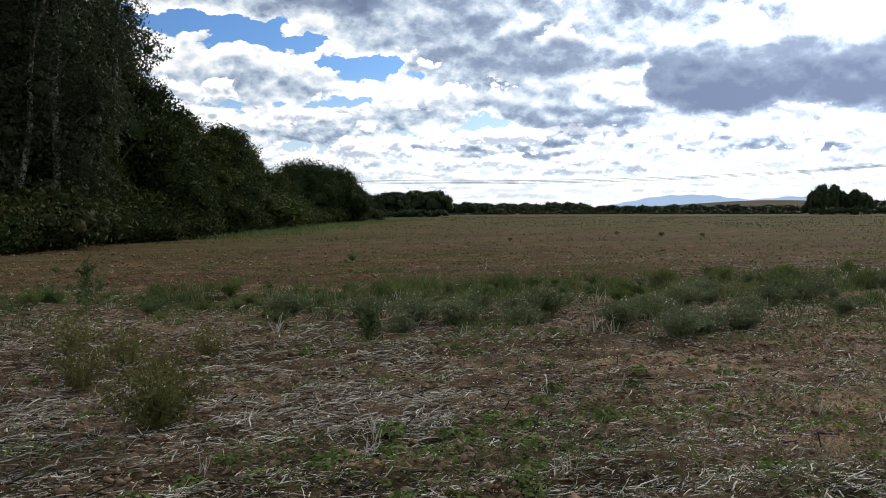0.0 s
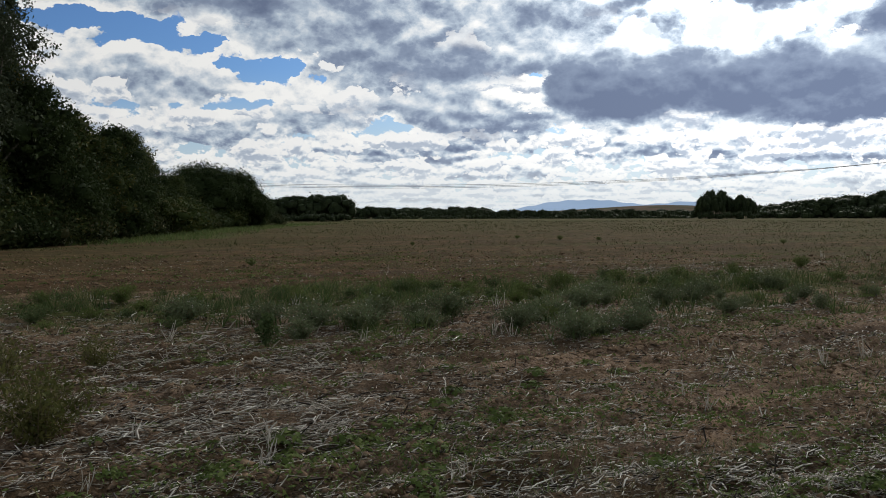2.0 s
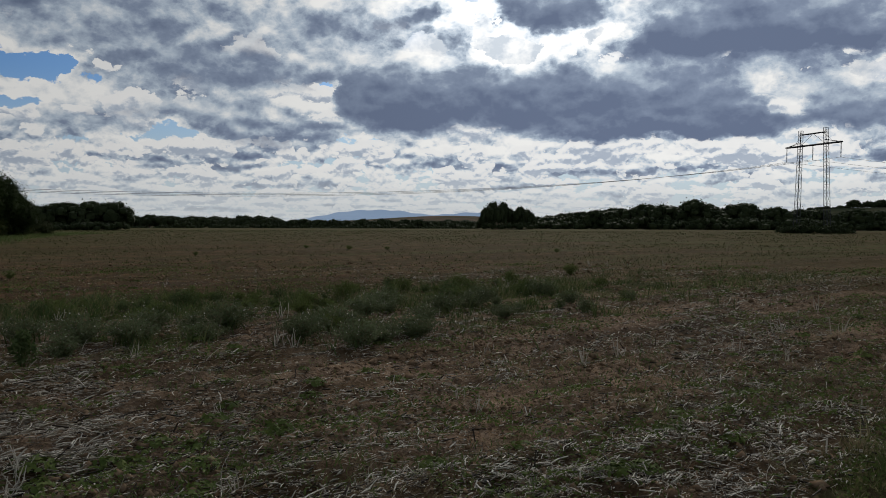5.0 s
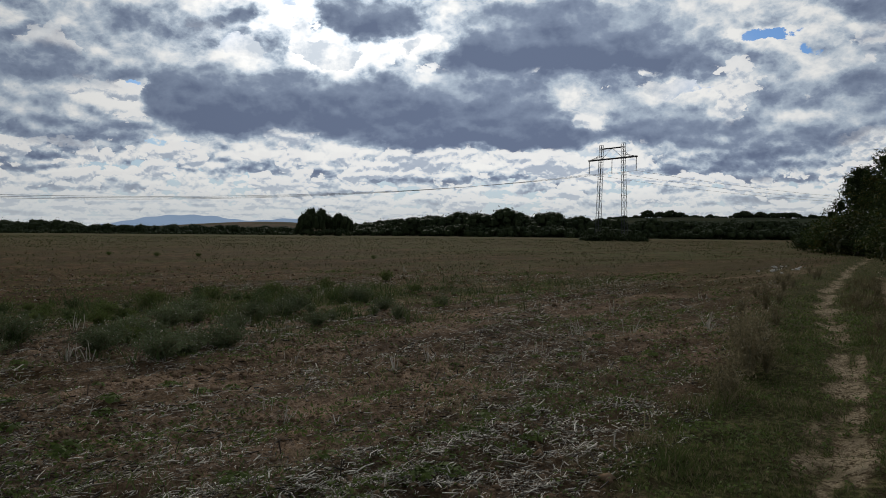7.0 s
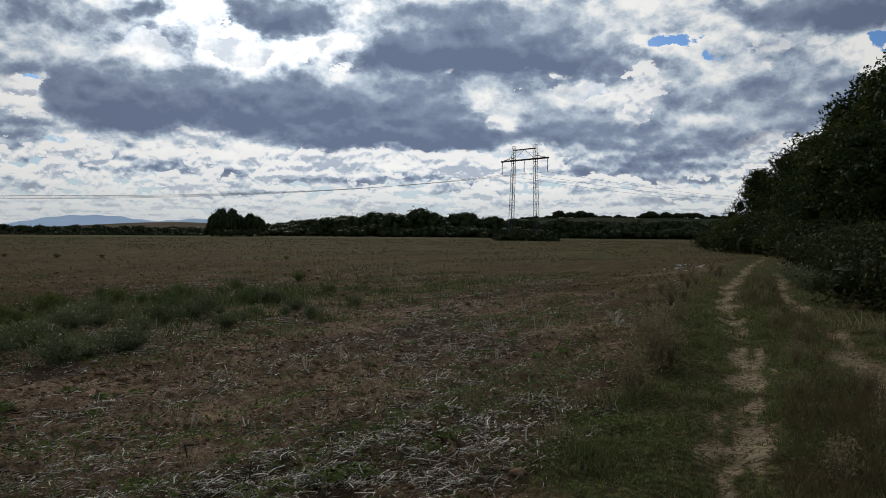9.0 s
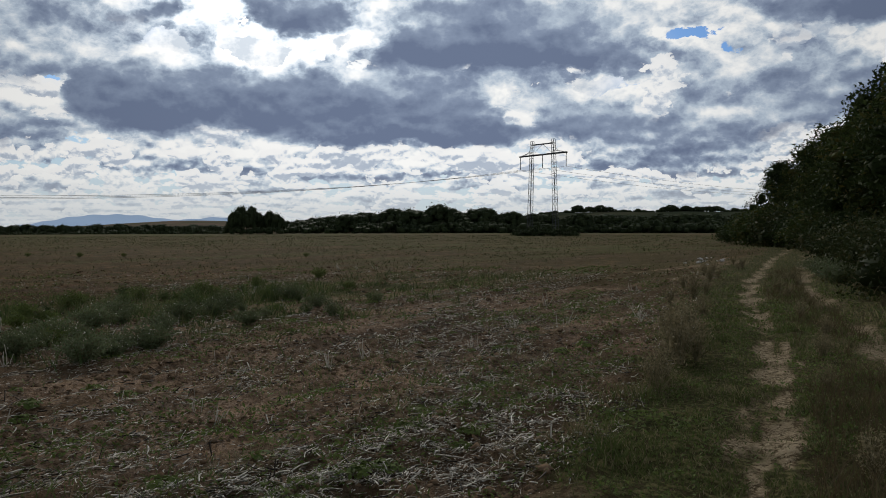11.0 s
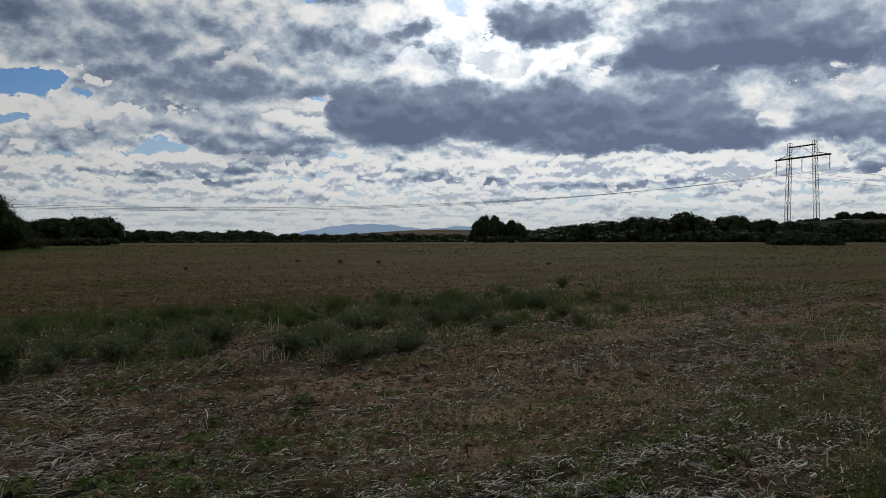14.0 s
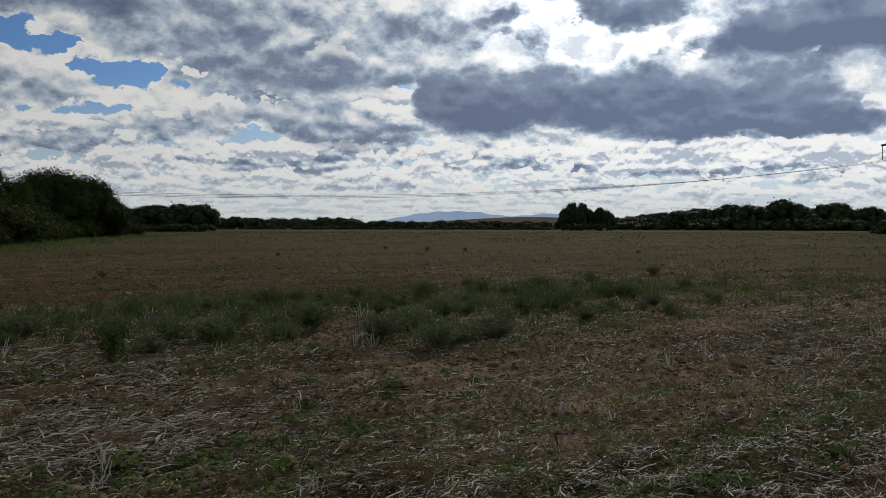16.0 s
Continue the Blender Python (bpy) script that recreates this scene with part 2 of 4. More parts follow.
def covers(x, y):
    """rut, verge, weed band, straw, far green with distant clods' shade: how far each covers the ground, 0 to 1."""
    s, n = along(x, y)
    w = track_line(s)
    wob = (fbm(s * 0.8, n * 0.8, 5) - 0.5)
    ragged = fbm(s * 1.3, n * 6.0, 9)
    rut = sstep(0.22, 0.08, np.abs(n - w + wob * 0.3) + (ragged - 0.5) * 0.6) * sstep(0.28, 0.52, fbm(s * 1.5, n * 2.2, 15))
    rut = np.maximum(rut, 0.7 * sstep(0.30, 0.08, np.abs(n - w + 1.45 + wob * 0.4) + (ragged - 0.5) * 0.6) * sstep(0.40, 0.6, fbm(s * 0.5, n * 1.5, 19)))
    rut = rut * (s < 80)
    edge = w + 1.25 + wob * 1.6
    verge = sstep(0.35, -0.35, n - edge) * (1 - 0.9 * rut)
    band_mid = 15.2 + 1.3 * (fbm(x * 0.15, y * 0.0 + 3, 21) - 0.5)
    band = np.exp(-((y - band_mid) / 2.0) ** 2) * sstep(26, 17, x) * sstep(0.25, 0.5, fbm(x * 0.45, y * 0.6, 31))
    near = np.exp(-((y - 11.3 - 0.05 * x) / 1.4) ** 2) * sstep(17, 9, x) * sstep(0.5, 3.0, x) * sstep(0.48, 0.66, fbm(x * 0.8, y * 0.8, 37))
    band = np.maximum(band, near)
    dist = np.hypot(x, y)
    far = sstep(0.42, 0.64, fbm(x * 0.03 + 7, y * 0.16, 41)) * sstep(22, 40, dist) * 0.6
    # least cover rising with distance, standing in for shade between far clods
    far = np.maximum(far, 0.30 * sstep(20, 30, dist) + 0.25 * sstep(45, 90, dist))
    far = np.maximum(far, sstep(70, 130, y) * 0.85 * sstep(0.25, 0.5, fbm(x * 0.02, y * 0.1, 43)))
    far = np.maximum(far, 0.7 * sstep(34, 50, x) * sstep(0.3, 0.55, fbm(x * 0.05, y * 0.12, 44)))
    edge_x = np.interp(y, [34, 47, 57.5, 88.6, 114.7, 160], [-8.3, -3.3, 0.7, 8.7, 20.7, 40])
    far = np.maximum(far, 0.95 * sstep(9, 4, x - edge_x + 3 * wob) * sstep(46, 57, y) * (y < 170))
    straw = sstep(0.40, 0.60, fbm(s * 0.16, n * 0.75, 51)) * (1 - verge) * (1 - 0.8 * band) * sstep(22, 15, n)
    straw = np.maximum(straw, 0.85 * sstep(4.0, 1.0, x - 0.1 * y) * sstep(14, 11, y) * (1 - verge))
    tilled = sstep(16.5, 21, y + 0.12 * x + 2 * wob) * (1 - verge)
    return rut, verge, band, straw, far, tilled


def height(x, y):
    s, n = along(x, y)
    dist = np.hypot(x, y)
    w = track_line(s)
    z = -0.06 * np.exp(-((n - w) / 0.25) ** 2) * (dist < 90) - 0.06 * np.exp(-((n - w + 1.45) / 0.25) ** 2) * (dist < 90)
    close = sstep(120, 10, dist)
    z = z + close * (0.10 * (fbm(x * 0.7, y * 0.7, 3) - 0.5) + 0.09 * (fbm(x * 2.7, y * 2.7, 4, 4) - 0.5))
    z = z + close * 0.03 * np.sin(n * 2 * math.pi / 0.7 + 3 * fbm(s * 0.4, n * 0.4, 6)) * (n > 2.5)
    rough = sstep(26, 9, dist) * sstep(0.6, 1.6, n - w)
    z = z + rough * (0.050 * (fbm(x * 6.5, y * 6.5, 7, 2) - 0.5) + 0.034 * (vnoise(x * 17, y * 17, 8) - 0.5))
    z = z - 0.012 * np.clip(dist - 235, 0, 250)
    return z


def np_mesh(name, v, f):
    """A mesh from arrays of vertices and of faces that all have as many corners."""
    me = bpy.data.meshes.new(name)
    k = f.shape[1]
    me.vertices.add(len(v))
    me.vertices.foreach_set("co", np.ascontiguousarray(v, dtype=np.float32).ravel())
    me.loops.add(f.size)
    me.loops.foreach_set("vertex_index", np.ascontiguousarray(f, dtype=np.int32).ravel())
    me.polygons.add(len(f))
    me.polygons.foreach_set("loop_start", np.arange(0, f.size, k, dtype=np.int32))
    me.update(calc_edges=True)
    return me


def thing(name, me, material, label, category, group="", kind="", at=None):
    ob = new(name, me)
    if me is not None and material is not None:
        me.materials.append(material)
    if at is not None:
        ob.matrix_world = at
    return tagged(ob, label, category, group, kind)


def part(name, me, material, parent, label=""):
    ob = new(name, me)
    if material is not None and not me.materials:
        me.materials.append(material)
    ob.parent = parent
    return tagged(ob, label)

# ---------------------------------------------------------------- materials


def material(name):
    m = bpy.data.materials.new(name)
    m.use_nodes = True
    return m, Nodes(m.node_tree)


def finish(g, col, rough=0.9, bump=None, strength=0.4, dist=0.02, spec=0.2, clear=0.0, metal=0.0):
    ins = {"Base Color": col, "Roughness": rough, "Specular IOR Level": spec, "Metallic": metal}
    if bump is not None:
        ins["Normal"] = g.add("ShaderNodeBump", {"Height": bump, "Strength": strength, "Distance": dist}).outputs[0]
    b = g.add("ShaderNodeBsdfPrincipled", ins).outputs[0]
    if clear:
        t = g.add("ShaderNodeBsdfTranslucent", {"Color": col}).outputs[0]
        b = g.add("ShaderNodeMixShader", {0: clear, 1: b, 2: t}).outputs[0]
    g.add("ShaderNodeOutputMaterial", {0: b})


def ground_material():
    m, g = material("field_soil")
    p = g.add("ShaderNodeNewGeometry").outputs["Position"]

    def att(n):
        node = g.add("ShaderNodeAttribute")
        node.attribute_name = n
        return node.outputs["Fac"]

    fine, mid, wide = g.noise(p, 14.0, 6.0, 0.62), g.noise(p, 2.3, 5.0), g.noise(p, 0.22, 4.0)
    soil = g.mix(g.step(mid, 0.32, 0.68), (0.105, 0.065, 0.034), (0.245, 0.163, 0.088))
    soil = g.mix(g.step(fine, 0.40, 0.66), soil, (0.275, 0.200, 0.130))
    soil = g.mix(g.step(wide, 0.40, 0.65, 0.0, 0.45), soil, (0.145, 0.100, 0.062))
    grit = g.noise(p, 42.0, 5.0, 0.7)
    soil = g.mix(g.step(grit, 0.50, 0.40, 0.0, 0.75), soil, (0.045, 0.030, 0.018))
    soil = g.mix(g.step(grit, 0.58, 0.68, 0.0, 0.6), soil, (0.33, 0.25, 0.17))
    # redder ploughed soil, darkened further in colour for the clods' own shade
    soil = g.mix(g.math("MULTIPLY", att("tilled"), 0.85), soil, g.mix(g.step(g.noise(p, 0.9, 7.0, 0.75), 0.40, 0.6), (0.032, 0.018, 0.009), (0.112, 0.062, 0.030)))
    # dark rotten residue under the straw
    soil = g.mix(g.math("MULTIPLY", att("straw"), g.step(mid, 0.36, 0.6, 0.75, 0.25)), soil, (0.070, 0.049, 0.030))
    # pale straw chaff trodden into the soil
    row = g.add("ShaderNodeMapping", {"Vector": p, "Rotation": (0, 0, radians(-14)), "Scale": (0.35, 1.6, 1.0)}).outputs[0]
    chaff = g.step(g.noise(row, 22.0, 5.0, 0.7), 0.53, 0.66)
    soil = g.mix(g.math("MULTIPLY", chaff, g.math("ADD", 0.12, g.math("MULTIPLY", att("straw"), 0.55))), soil, (0.33, 0.262, 0.165))
    # dark streaks along the rows, painted to deepen the furrows' shadows
    furrow = g.add("ShaderNodeMapping", {"Vector": p, "Rotation": (0, 0, radians(-14)), "Scale": (0.10, 1.0, 1.0)}).outputs[0]
    soil = g.mix(g.step(g.noise(furrow, 0.9, 5.0, 0.62), 0.50, 0.60, 0.0, 0.62), soil, (0.052, 0.036, 0.022))
    soil = g.vec("MULTIPLY", soil, (1.21, 1.19, 1.30))
    green = g.mix(g.step(mid, 0.3, 0.7), (0.036, 0.050, 0.014), (0.085, 0.092, 0.030))
    dry = g.mix(g.step(fine, 0.45, 0.65, 0.0, 0.6), green, (0.165, 0.128, 0.062))
    speck = g.step(g.noise(row, 5.0, 6.0, 0.65), 0.40, 0.60)
    streak = g.add("ShaderNodeMapping", {"Vector": p, "Rotation": (0, 0, radians(-8)), "Scale": (0.12, 1.0, 1.0)}).outputs[0]
    crumb = g.noise(streak, 1.3, 8.0, 0.72)
    soil = g.mix(g.step(crumb, 0.50, 0.64, 0.0, 0.75), soil, (0.060, 0.036, 0.020))
    soil = g.mix(g.step(g.noise(streak, 2.1, 8.0, 0.75), 0.57, 0.70, 0.0, 0.55), soil, (0.27, 0.19, 0.115))
    broad_ = g.noise(streak, 0.30, 7.0, 0.72)
    soil = g.mix(g.step(broad_, 0.46, 0.58, 0.0, 0.85), soil, (0.066, 0.042, 0.020))
    speck = g.math("MAXIMUM", speck, g.step(g.noise(streak, 0.24, 7.0, 0.7), 0.46, 0.58))
    col = g.mix(g.math("MULTIPLY", att("far"), speck), soil, (0.080, 0.092, 0.032))
    col = g.mix(g.math("MULTIPLY", att("band"), 0.75), col, green)
    # verge soil, with the shade between the blades put into its dark colour
    col = g.mix(g.math("MULTIPLY", att("verge"), g.step(fine, 0.30, 0.52, 0.60, 0.95)), col, g.mix(g.step(fine, 0.42, 0.58), (0.030, 0.030, 0.012), dry))
    pale = g.mix(g.step(mid, 0.35, 0.65), (0.18, 0.135, 0.082), (0.34, 0.268, 0.172))
    pale = g.mix(g.step(grit, 0.5, 0.6), g.mix(g.step(fine, 0.42, 0.55), (0.075, 0.055, 0.028), pale), (0.36, 0.29, 0.19))
    col = g.mix(att("rut"), col, pale)
    lumps = g.math("ADD", g.math("ADD", g.math("MULTIPLY", mid, 1.0), g.math("MULTIPLY", fine, 0.5)), g.math("MULTIPLY", grit, 0.22))
    finish(g, col, 1.0, lumps, 1.0, 0.11, 0.015)
    return m


def leaf_material(name, dark, light, warm=None, clear=0.25):
    m, g = material(name)
    r = g.add("ShaderNodeNewGeometry").outputs["Random Per Island"]
    p = g.add("ShaderNodeNewGeometry").outputs["Position"]
    col = g.mix(r, dark, light)
    if warm:
        col = g.mix(g.step(g.math("ADD", r, g.math("MULTIPLY", g.noise(p, 0.8, 2.0), 0.6)), 0.95, 1.25), col, warm)
    col = g.mix(g.step(g.noise(p, 0.45, 3.0), 0.35, 0.65, 0.0, 0.5), col, tuple(c * 0.62 for c in dark))
    own = g.add("ShaderNodeObjectInfo").outputs["Random"]
    col = g.mix(g.math("MULTIPLY", own, 0.45), col, tuple(0.6 * a_ + 0.55 * b_ + 0.004 for a_, b_ in zip(dark, light)))
    finish(g, col, 0.75, None, spec=0.05, clear=clear)
    return m


def bark_material(name, base, pale):
    m, g = material(name)
    p = g.add("ShaderNodeNewGeometry").outputs["Position"]
    st = g.add("ShaderNodeMapping", {"Vector": p, "Scale": (6, 6, 1.2)}).outputs[0]
    n = g.noise(st, 2.0, 6.0, 0.65)
    finish(g, g.mix(g.step(n, 0.38, 0.6), base, pale), 0.9, n, 0.6, 0.03)
    return m


def straw_material(name, a_, b_):
    m, g = material(name)
    r = g.add("ShaderNodeNewGeometry").outputs["Random Per Island"]
    p = g.add("ShaderNodeNewGeometry").outputs["Position"]
    col = g.mix(g.math("POWER", r, 1.25), a_, b_)
    col = g.mix(g.step(g.noise(p, 30.0, 3.0), 0.5, 0.7, 0.0, 0.5), col, tuple(c * 0.5 for c in a_))
    finish(g, col, 0.75, None, spec=0.2)
    return m


def metal_material():
    m, g = material("galvanised_steel")
    p = g.add("ShaderNodeNewGeometry").outputs["Position"]
    n = g.noise(p, 1.5, 4.0)
    finish(g, g.mix(n, (0.035, 0.037, 0.042), (0.075, 0.077, 0.083)), 0.7, None, spec=0.1)
    return m


def far_material(name, a_, b_, scale):
    m, g = material(name)
    p = g.add("ShaderNodeNewGeometry").outputs["Position"]
    n = g.noise(p, scale, 5.0)
    finish(g, g.mix(g.step(n, 0.38, 0.62), a_, b_), 1.0, None, spec=0.0)
    return m


def backdrop_material():
    m, g = material("distant_mountain_air")
    p = g.add("ShaderNodeNewGeometry").outputs["Position"]
    n = g.noise(p, 0.004, 5.0)
    # blue of the haze put into the colour; the backdrop glows by itself
    col = g.mix(n, (0.24, 0.34, 0.50), (0.34, 0.45, 0.61))
    e_ = g.add("ShaderNodeEmission", {"Color": col, "Strength": 1.0}).outputs[0]
    g.add("ShaderNodeOutputMaterial", {0: e_})
    return m


SOIL = ground_material()
LEAF_DARK = leaf_material("dark_leaves", (0.020, 0.032, 0.010), (0.045, 0.063, 0.020), clear=0.15)
LEAF_MID = leaf_material("green_leaves", (0.028, 0.044, 0.012), (0.072, 0.090, 0.026), (0.12, 0.10, 0.028), 0.18)
LEAF_SILVER = leaf_material("silvery_poplar_leaves", (0.022, 0.034, 0.014), (0.080, 0.094, 0.055), clear=0.15)
LEAF_SHRUB = leaf_material("bramble_leaves", (0.020, 0.030, 0.010), (0.052, 0.062, 0.021), (0.085, 0.07, 0.026), 0.15)
LEAF_FAR = leaf_material("far_wood_leaves", (0.022, 0.032, 0.014), (0.048, 0.062, 0.027), clear=0.1)
LEAF_WEED = leaf_material("weed_leaves", (0.060, 0.092, 0.022), (0.155, 0.185, 0.055))
LEAF_STRIP = leaf_material("dark_feathery_leaves", (0.044, 0.070, 0.024), (0.110, 0.142, 0.054))
LEAF_GREY = leaf_material("grey_green_weed_leaves", (0.066, 0.090, 0.040), (0.175, 0.198, 0.105))
LEAF_YELLOW = leaf_material("yellowing_weed_leaves", (0.060, 0.070, 0.020), (0.155, 0.145, 0.048))
GRASS = leaf_material("field_grass_blades", (0.066, 0.106, 0.030), (0.155, 0.200, 0.065), (0.24, 0.22, 0.10))
GRASS_STRIP = leaf_material("rough_strip_grass", (0.038, 0.066, 0.020), (0.105, 0.140, 0.046), (0.17, 0.16, 0.07))
GRASS_VERGE = leaf_material("verge_grass_blades", (0.046, 0.068, 0.018), (0.125, 0.150, 0.046), (0.20, 0.17, 0.08))
GRASS_RED = leaf_material("reddish_dead_grass", (0.052, 0.040, 0.020), (0.140, 0.104, 0.055), (0.075, 0.085, 0.03))
GRASS_FAR = leaf_material("dull_field_grass", (0.046, 0.056, 0.020), (0.098, 0.102, 0.038), (0.13, 0.10, 0.05))
GRASS_DRY = leaf_material("dry_grass_blades", (0.150, 0.125, 0.065), (0.300, 0.250, 0.150))
BARK = bark_material("dark_bark", (0.06, 0.05, 0.04), (0.13, 0.11, 0.09))
BARK_PALE = bark_material("pale_poplar_bark", (0.13, 0.125, 0.11), (0.42, 0.41, 0.37))
STRAW = straw_material("bleached_straw", (0.13, 0.100, 0.062), (0.72, 0.66, 0.56))
MULCH = straw_material("rotten_crop_residue", (0.022, 0.016, 0.010), (0.085, 0.066, 0.046))
STRAW_OLD = straw_material("weathered_stalk", (0.17, 0.14, 0.095), (0.74, 0.69, 0.59))
STEM = straw_material("weed_stem", (0.10, 0.09, 0.045), (0.20, 0.16, 0.085))
STEEL = metal_material()

# ---------------------------------------------------------------- ground sheet


def build_ground():
    az = np.concatenate([np.linspace(-22, 92, 480), np.linspace(92, 338, 70)[1:-1]])
    rad = np.concatenate([[0.6, 1.2, 2.0], np.geomspace(2.8, 28, 230), np.geomspace(28, 60, 40)[1:], np.geomspace(60, 300, 70)[1:], np.geomspace(300, 4800, 40)[1:]])
    A, R_ = np.meshgrid(np.radians(az), rad)
    x, y = R_ * np.sin(A), R_ * np.cos(A)
    z = height(x, y)
    nr, na = x.shape
    i, j = np.meshgrid(np.arange(nr - 1), np.arange(na), indexing="ij")
    k = (j + 1) % na
    f = np.stack([i * na + j, (i + 1) * na + j, (i + 1) * na + k, i * na + k], -1).reshape(-1, 4)
    v = np.stack([x, y, z], -1).reshape(-1, 3)
    # close the small hole under the camera
    c = len(v)
    v = np.vstack([v, [[0, 0, 0.0]]])
    jj = np.arange(0, na - 1, 2)
    f = np.vstack([f, np.stack([np.full_like(jj, c), jj, (jj + 1) % na, (jj + 2) % na], -1)])
    me = np_mesh("ground", v, f[:, ::-1])
    for name, val in zip(("rut", "verge", "band", "straw", "far", "tilled"), covers(v[:, 0], v[:, 1])):
        me.attributes.new(name, "FLOAT", "POINT").data.foreach_set("value", np.ascontiguousarray(val, dtype=np.float32))
    me.polygons.foreach_set("use_smooth", np.ones(len(me.polygons), dtype=bool))
    thing("ground", me, SOIL, "bare brown stubble field with weeds and a farm track", "ground", kind="structure")


build_ground()


def ridge(name, mat, dist, az0, az1, profile, label, category, depth=400, kind="structure"):
    """A long low hill: crest height by heading, falling to the ground on both sides."""
    az = np.linspace(az0, az1, 220)
    crest = profile(az)
    rows = []
    for k, off in ((0.0, -depth), (0.55, -depth * 0.4), (1.0, 0.0), (0.5, depth * 0.4), (0.0, depth)):
        r = dist + off
        base = -4.0
        rows.append(np.stack([r * np.sin(np.radians(az)), r * np.cos(np.radians(az)), base + k * (crest - base)], -1))
    v = np.concatenate(rows)
    n = len(az)
    i, j = np.meshgrid(np.arange(4), np.arange(n - 1), indexing="ij")
    f = np.stack([i * n + j, i * n + j + 1, (i + 1) * n + j + 1, (i + 1) * n + j], -1).reshape(-1, 4)
    thing(name, np_mesh(name, v, f[:, ::-1]), mat, label, category, kind=kind)


def bump_(az, c, w):
    return np.exp(-((az - c) / w) ** 2)


ridge("backdrop_mountain", backdrop_material(), 4300, 21, 46,
      lambda a_: 1.6 + 4300 * np.radians(np.maximum(0.02, 0.80 * bump_(a_, 29.5, 3.4) + 0.35 * bump_(a_, 32.5, 2.0) + 0.72 * bump_(a_, 37.6, 3.6) + 0.03 * np.sin(a_ * 4.3))),
      "hazy blue mountain range far beyond the woods", "mountain", 350)
ridge("hill_far_field", far_material("far_brown_field", (0.15, 0.11, 0.085), (0.10, 0.095, 0.06), 0.02), 1700, 24, 46,
      lambda a_: 1.6 + 1700 * np.radians(0.50 * bump_(a_, 36, 6.5)) + 0 * a_, "brown ploughed slope far beyond the trees", "hill", 500)
ridge("hill_right", far_material("far_meadow", (0.055, 0.055, 0.034), (0.035, 0.042, 0.026), 0.02), 800, 50, 100,
      lambda a_: 1.6 + 800 * np.radians(1.05 * sstep(52, 62, a_)) + 0.4 * np.sin(a_ * 1.3), "low grassy hill behind the wood", "hill", 300)

# ---------------------------------------------------------------- plant builders


def tube(points, radii, sides=6):
    p = np.asarray(points, float)
    d = np.gradient(p, axis=0)
    d /= np.linalg.norm(d, axis=1)[:, None] + 1e-9
    ref = np.where(np.abs(d[:, 2:3]) > 0.9, [[1.0, 0, 0]], [[0, 0, 1.0]])
    a_ = np.cross(d, ref)
    a_ /= np.linalg.norm(a_, axis=1)[:, None] + 1e-9
    b_ = np.cross(d, a_)
    t = np.arange(sides) * 2 * math.pi / sides
    ring = a_[:, None] * np.cos(t)[None, :, None] + b_[:, None] * np.sin(t)[None, :, None]
    v = (p[:, None] + ring * np.asarray(radii)[:, None, None]).reshape(-1, 3)
    n = len(p)
    i, j = np.meshgrid(np.arange(n - 1), np.arange(sides), indexing="ij")
    k = (j + 1) % sides
    f = np.stack([i * sides + j, i * sides + k, (i + 1) * sides + k, (i + 1) * sides + j], -1).reshape(-1, 4)
    return v, f


def merge(pieces):
    vs, fs, n = [], [], 0
    for v, f in pieces:
        vs.append(v)
        fs.append(f + n)
        n += len(v)
    return np.concatenate(vs), np.concatenate(fs)


def unit(n, r):
    d = r.normal(size=(n, 3))
    return d / np.linalg.norm(d, axis=1)[:, None]


def leaves(centre, normal, size, r, stretch=1.7):
    """Rhombic leaves, one quad each."""
    n = len(centre)
    ref = unit(n, r)
    a_ = np.cross(normal, ref)
    a_ /= np.linalg.norm(a_, axis=1)[:, None] + 1e-9
    b_ = np.cross(normal, a_)
    s = (size * r.uniform(0.6, 1.3, n))[:, None]
    v = np.stack([centre - a_ * s * stretch * 0.5, centre - b_ * s * 0.42 + normal * s * 0.12,
                  centre + a_ * s * stretch * 0.5, centre + b_ * s * 0.42 + normal * s * 0.12], 1)
    return v.reshape(-1, 3), np.arange(4 * n).reshape(n, 4)


def cube_ball(n):
    v, f = [], []
    g_ = np.linspace(-1, 1, n + 1)
    for ax in range(3):
        for sgn in (-1, 1):
            base = len(v)
            for a_ in g_:
                for b_ in g_:
                    p = [0, 0, 0]
                    p[ax], p[(ax + 1) % 3], p[(ax + 2) % 3] = sgn, a_ * sgn, b_
                    v.append(p)
            for a_ in range(n):
                for b_ in range(n):
                    q = base + a_ * (n + 1) + b_
                    f.append((q, q + n + 1, q + n + 2, q + 1))
    v = np.array(v, float)
    return v / np.linalg.norm(v, axis=1)[:, None], np.array(f)


BALL = cube_ball(2)


def crown_mesh(name, r, centres, radii, leaf, per, squash=0.85, core=0.5):
    """A crown of leaf clumps, each a loose ragged cloud of leaves round a small inner mass."""
    pieces = []
    for c, q in zip(centres, radii):
        k = max(20, int(per * (q / np.mean(radii)) ** 2))
        d = unit(k, r)
        lump = 0.55 + 0.85 * vnoise(d[:, 0] * 3.4 + c[0] * 3, d[:, 1] * 3.4 + d[:, 2] * 2.6 + c[1] * 3, 5)
        shell = (q * lump * r.uniform(0.35, 1.0, k) ** 0.45)[:, None]
        pos = c + d * shell * np.array([1, 1, squash])
        nrm = 0.6 * d + unit(k, r) + np.array([0, 0, 0.35])
        nrm /= np.linalg.norm(nrm, axis=1)[:, None]
        pieces.append(leaves(pos, nrm, leaf, r))
        if core:
            pieces.append((BALL[0] * (q * core) * r.uniform(0.8, 1.2, (len(BALL[0]), 1)) * np.array([1, 1, squash]) + c, BALL[1]))
    v, f = merge(pieces)
    return np_mesh(name, v, f)


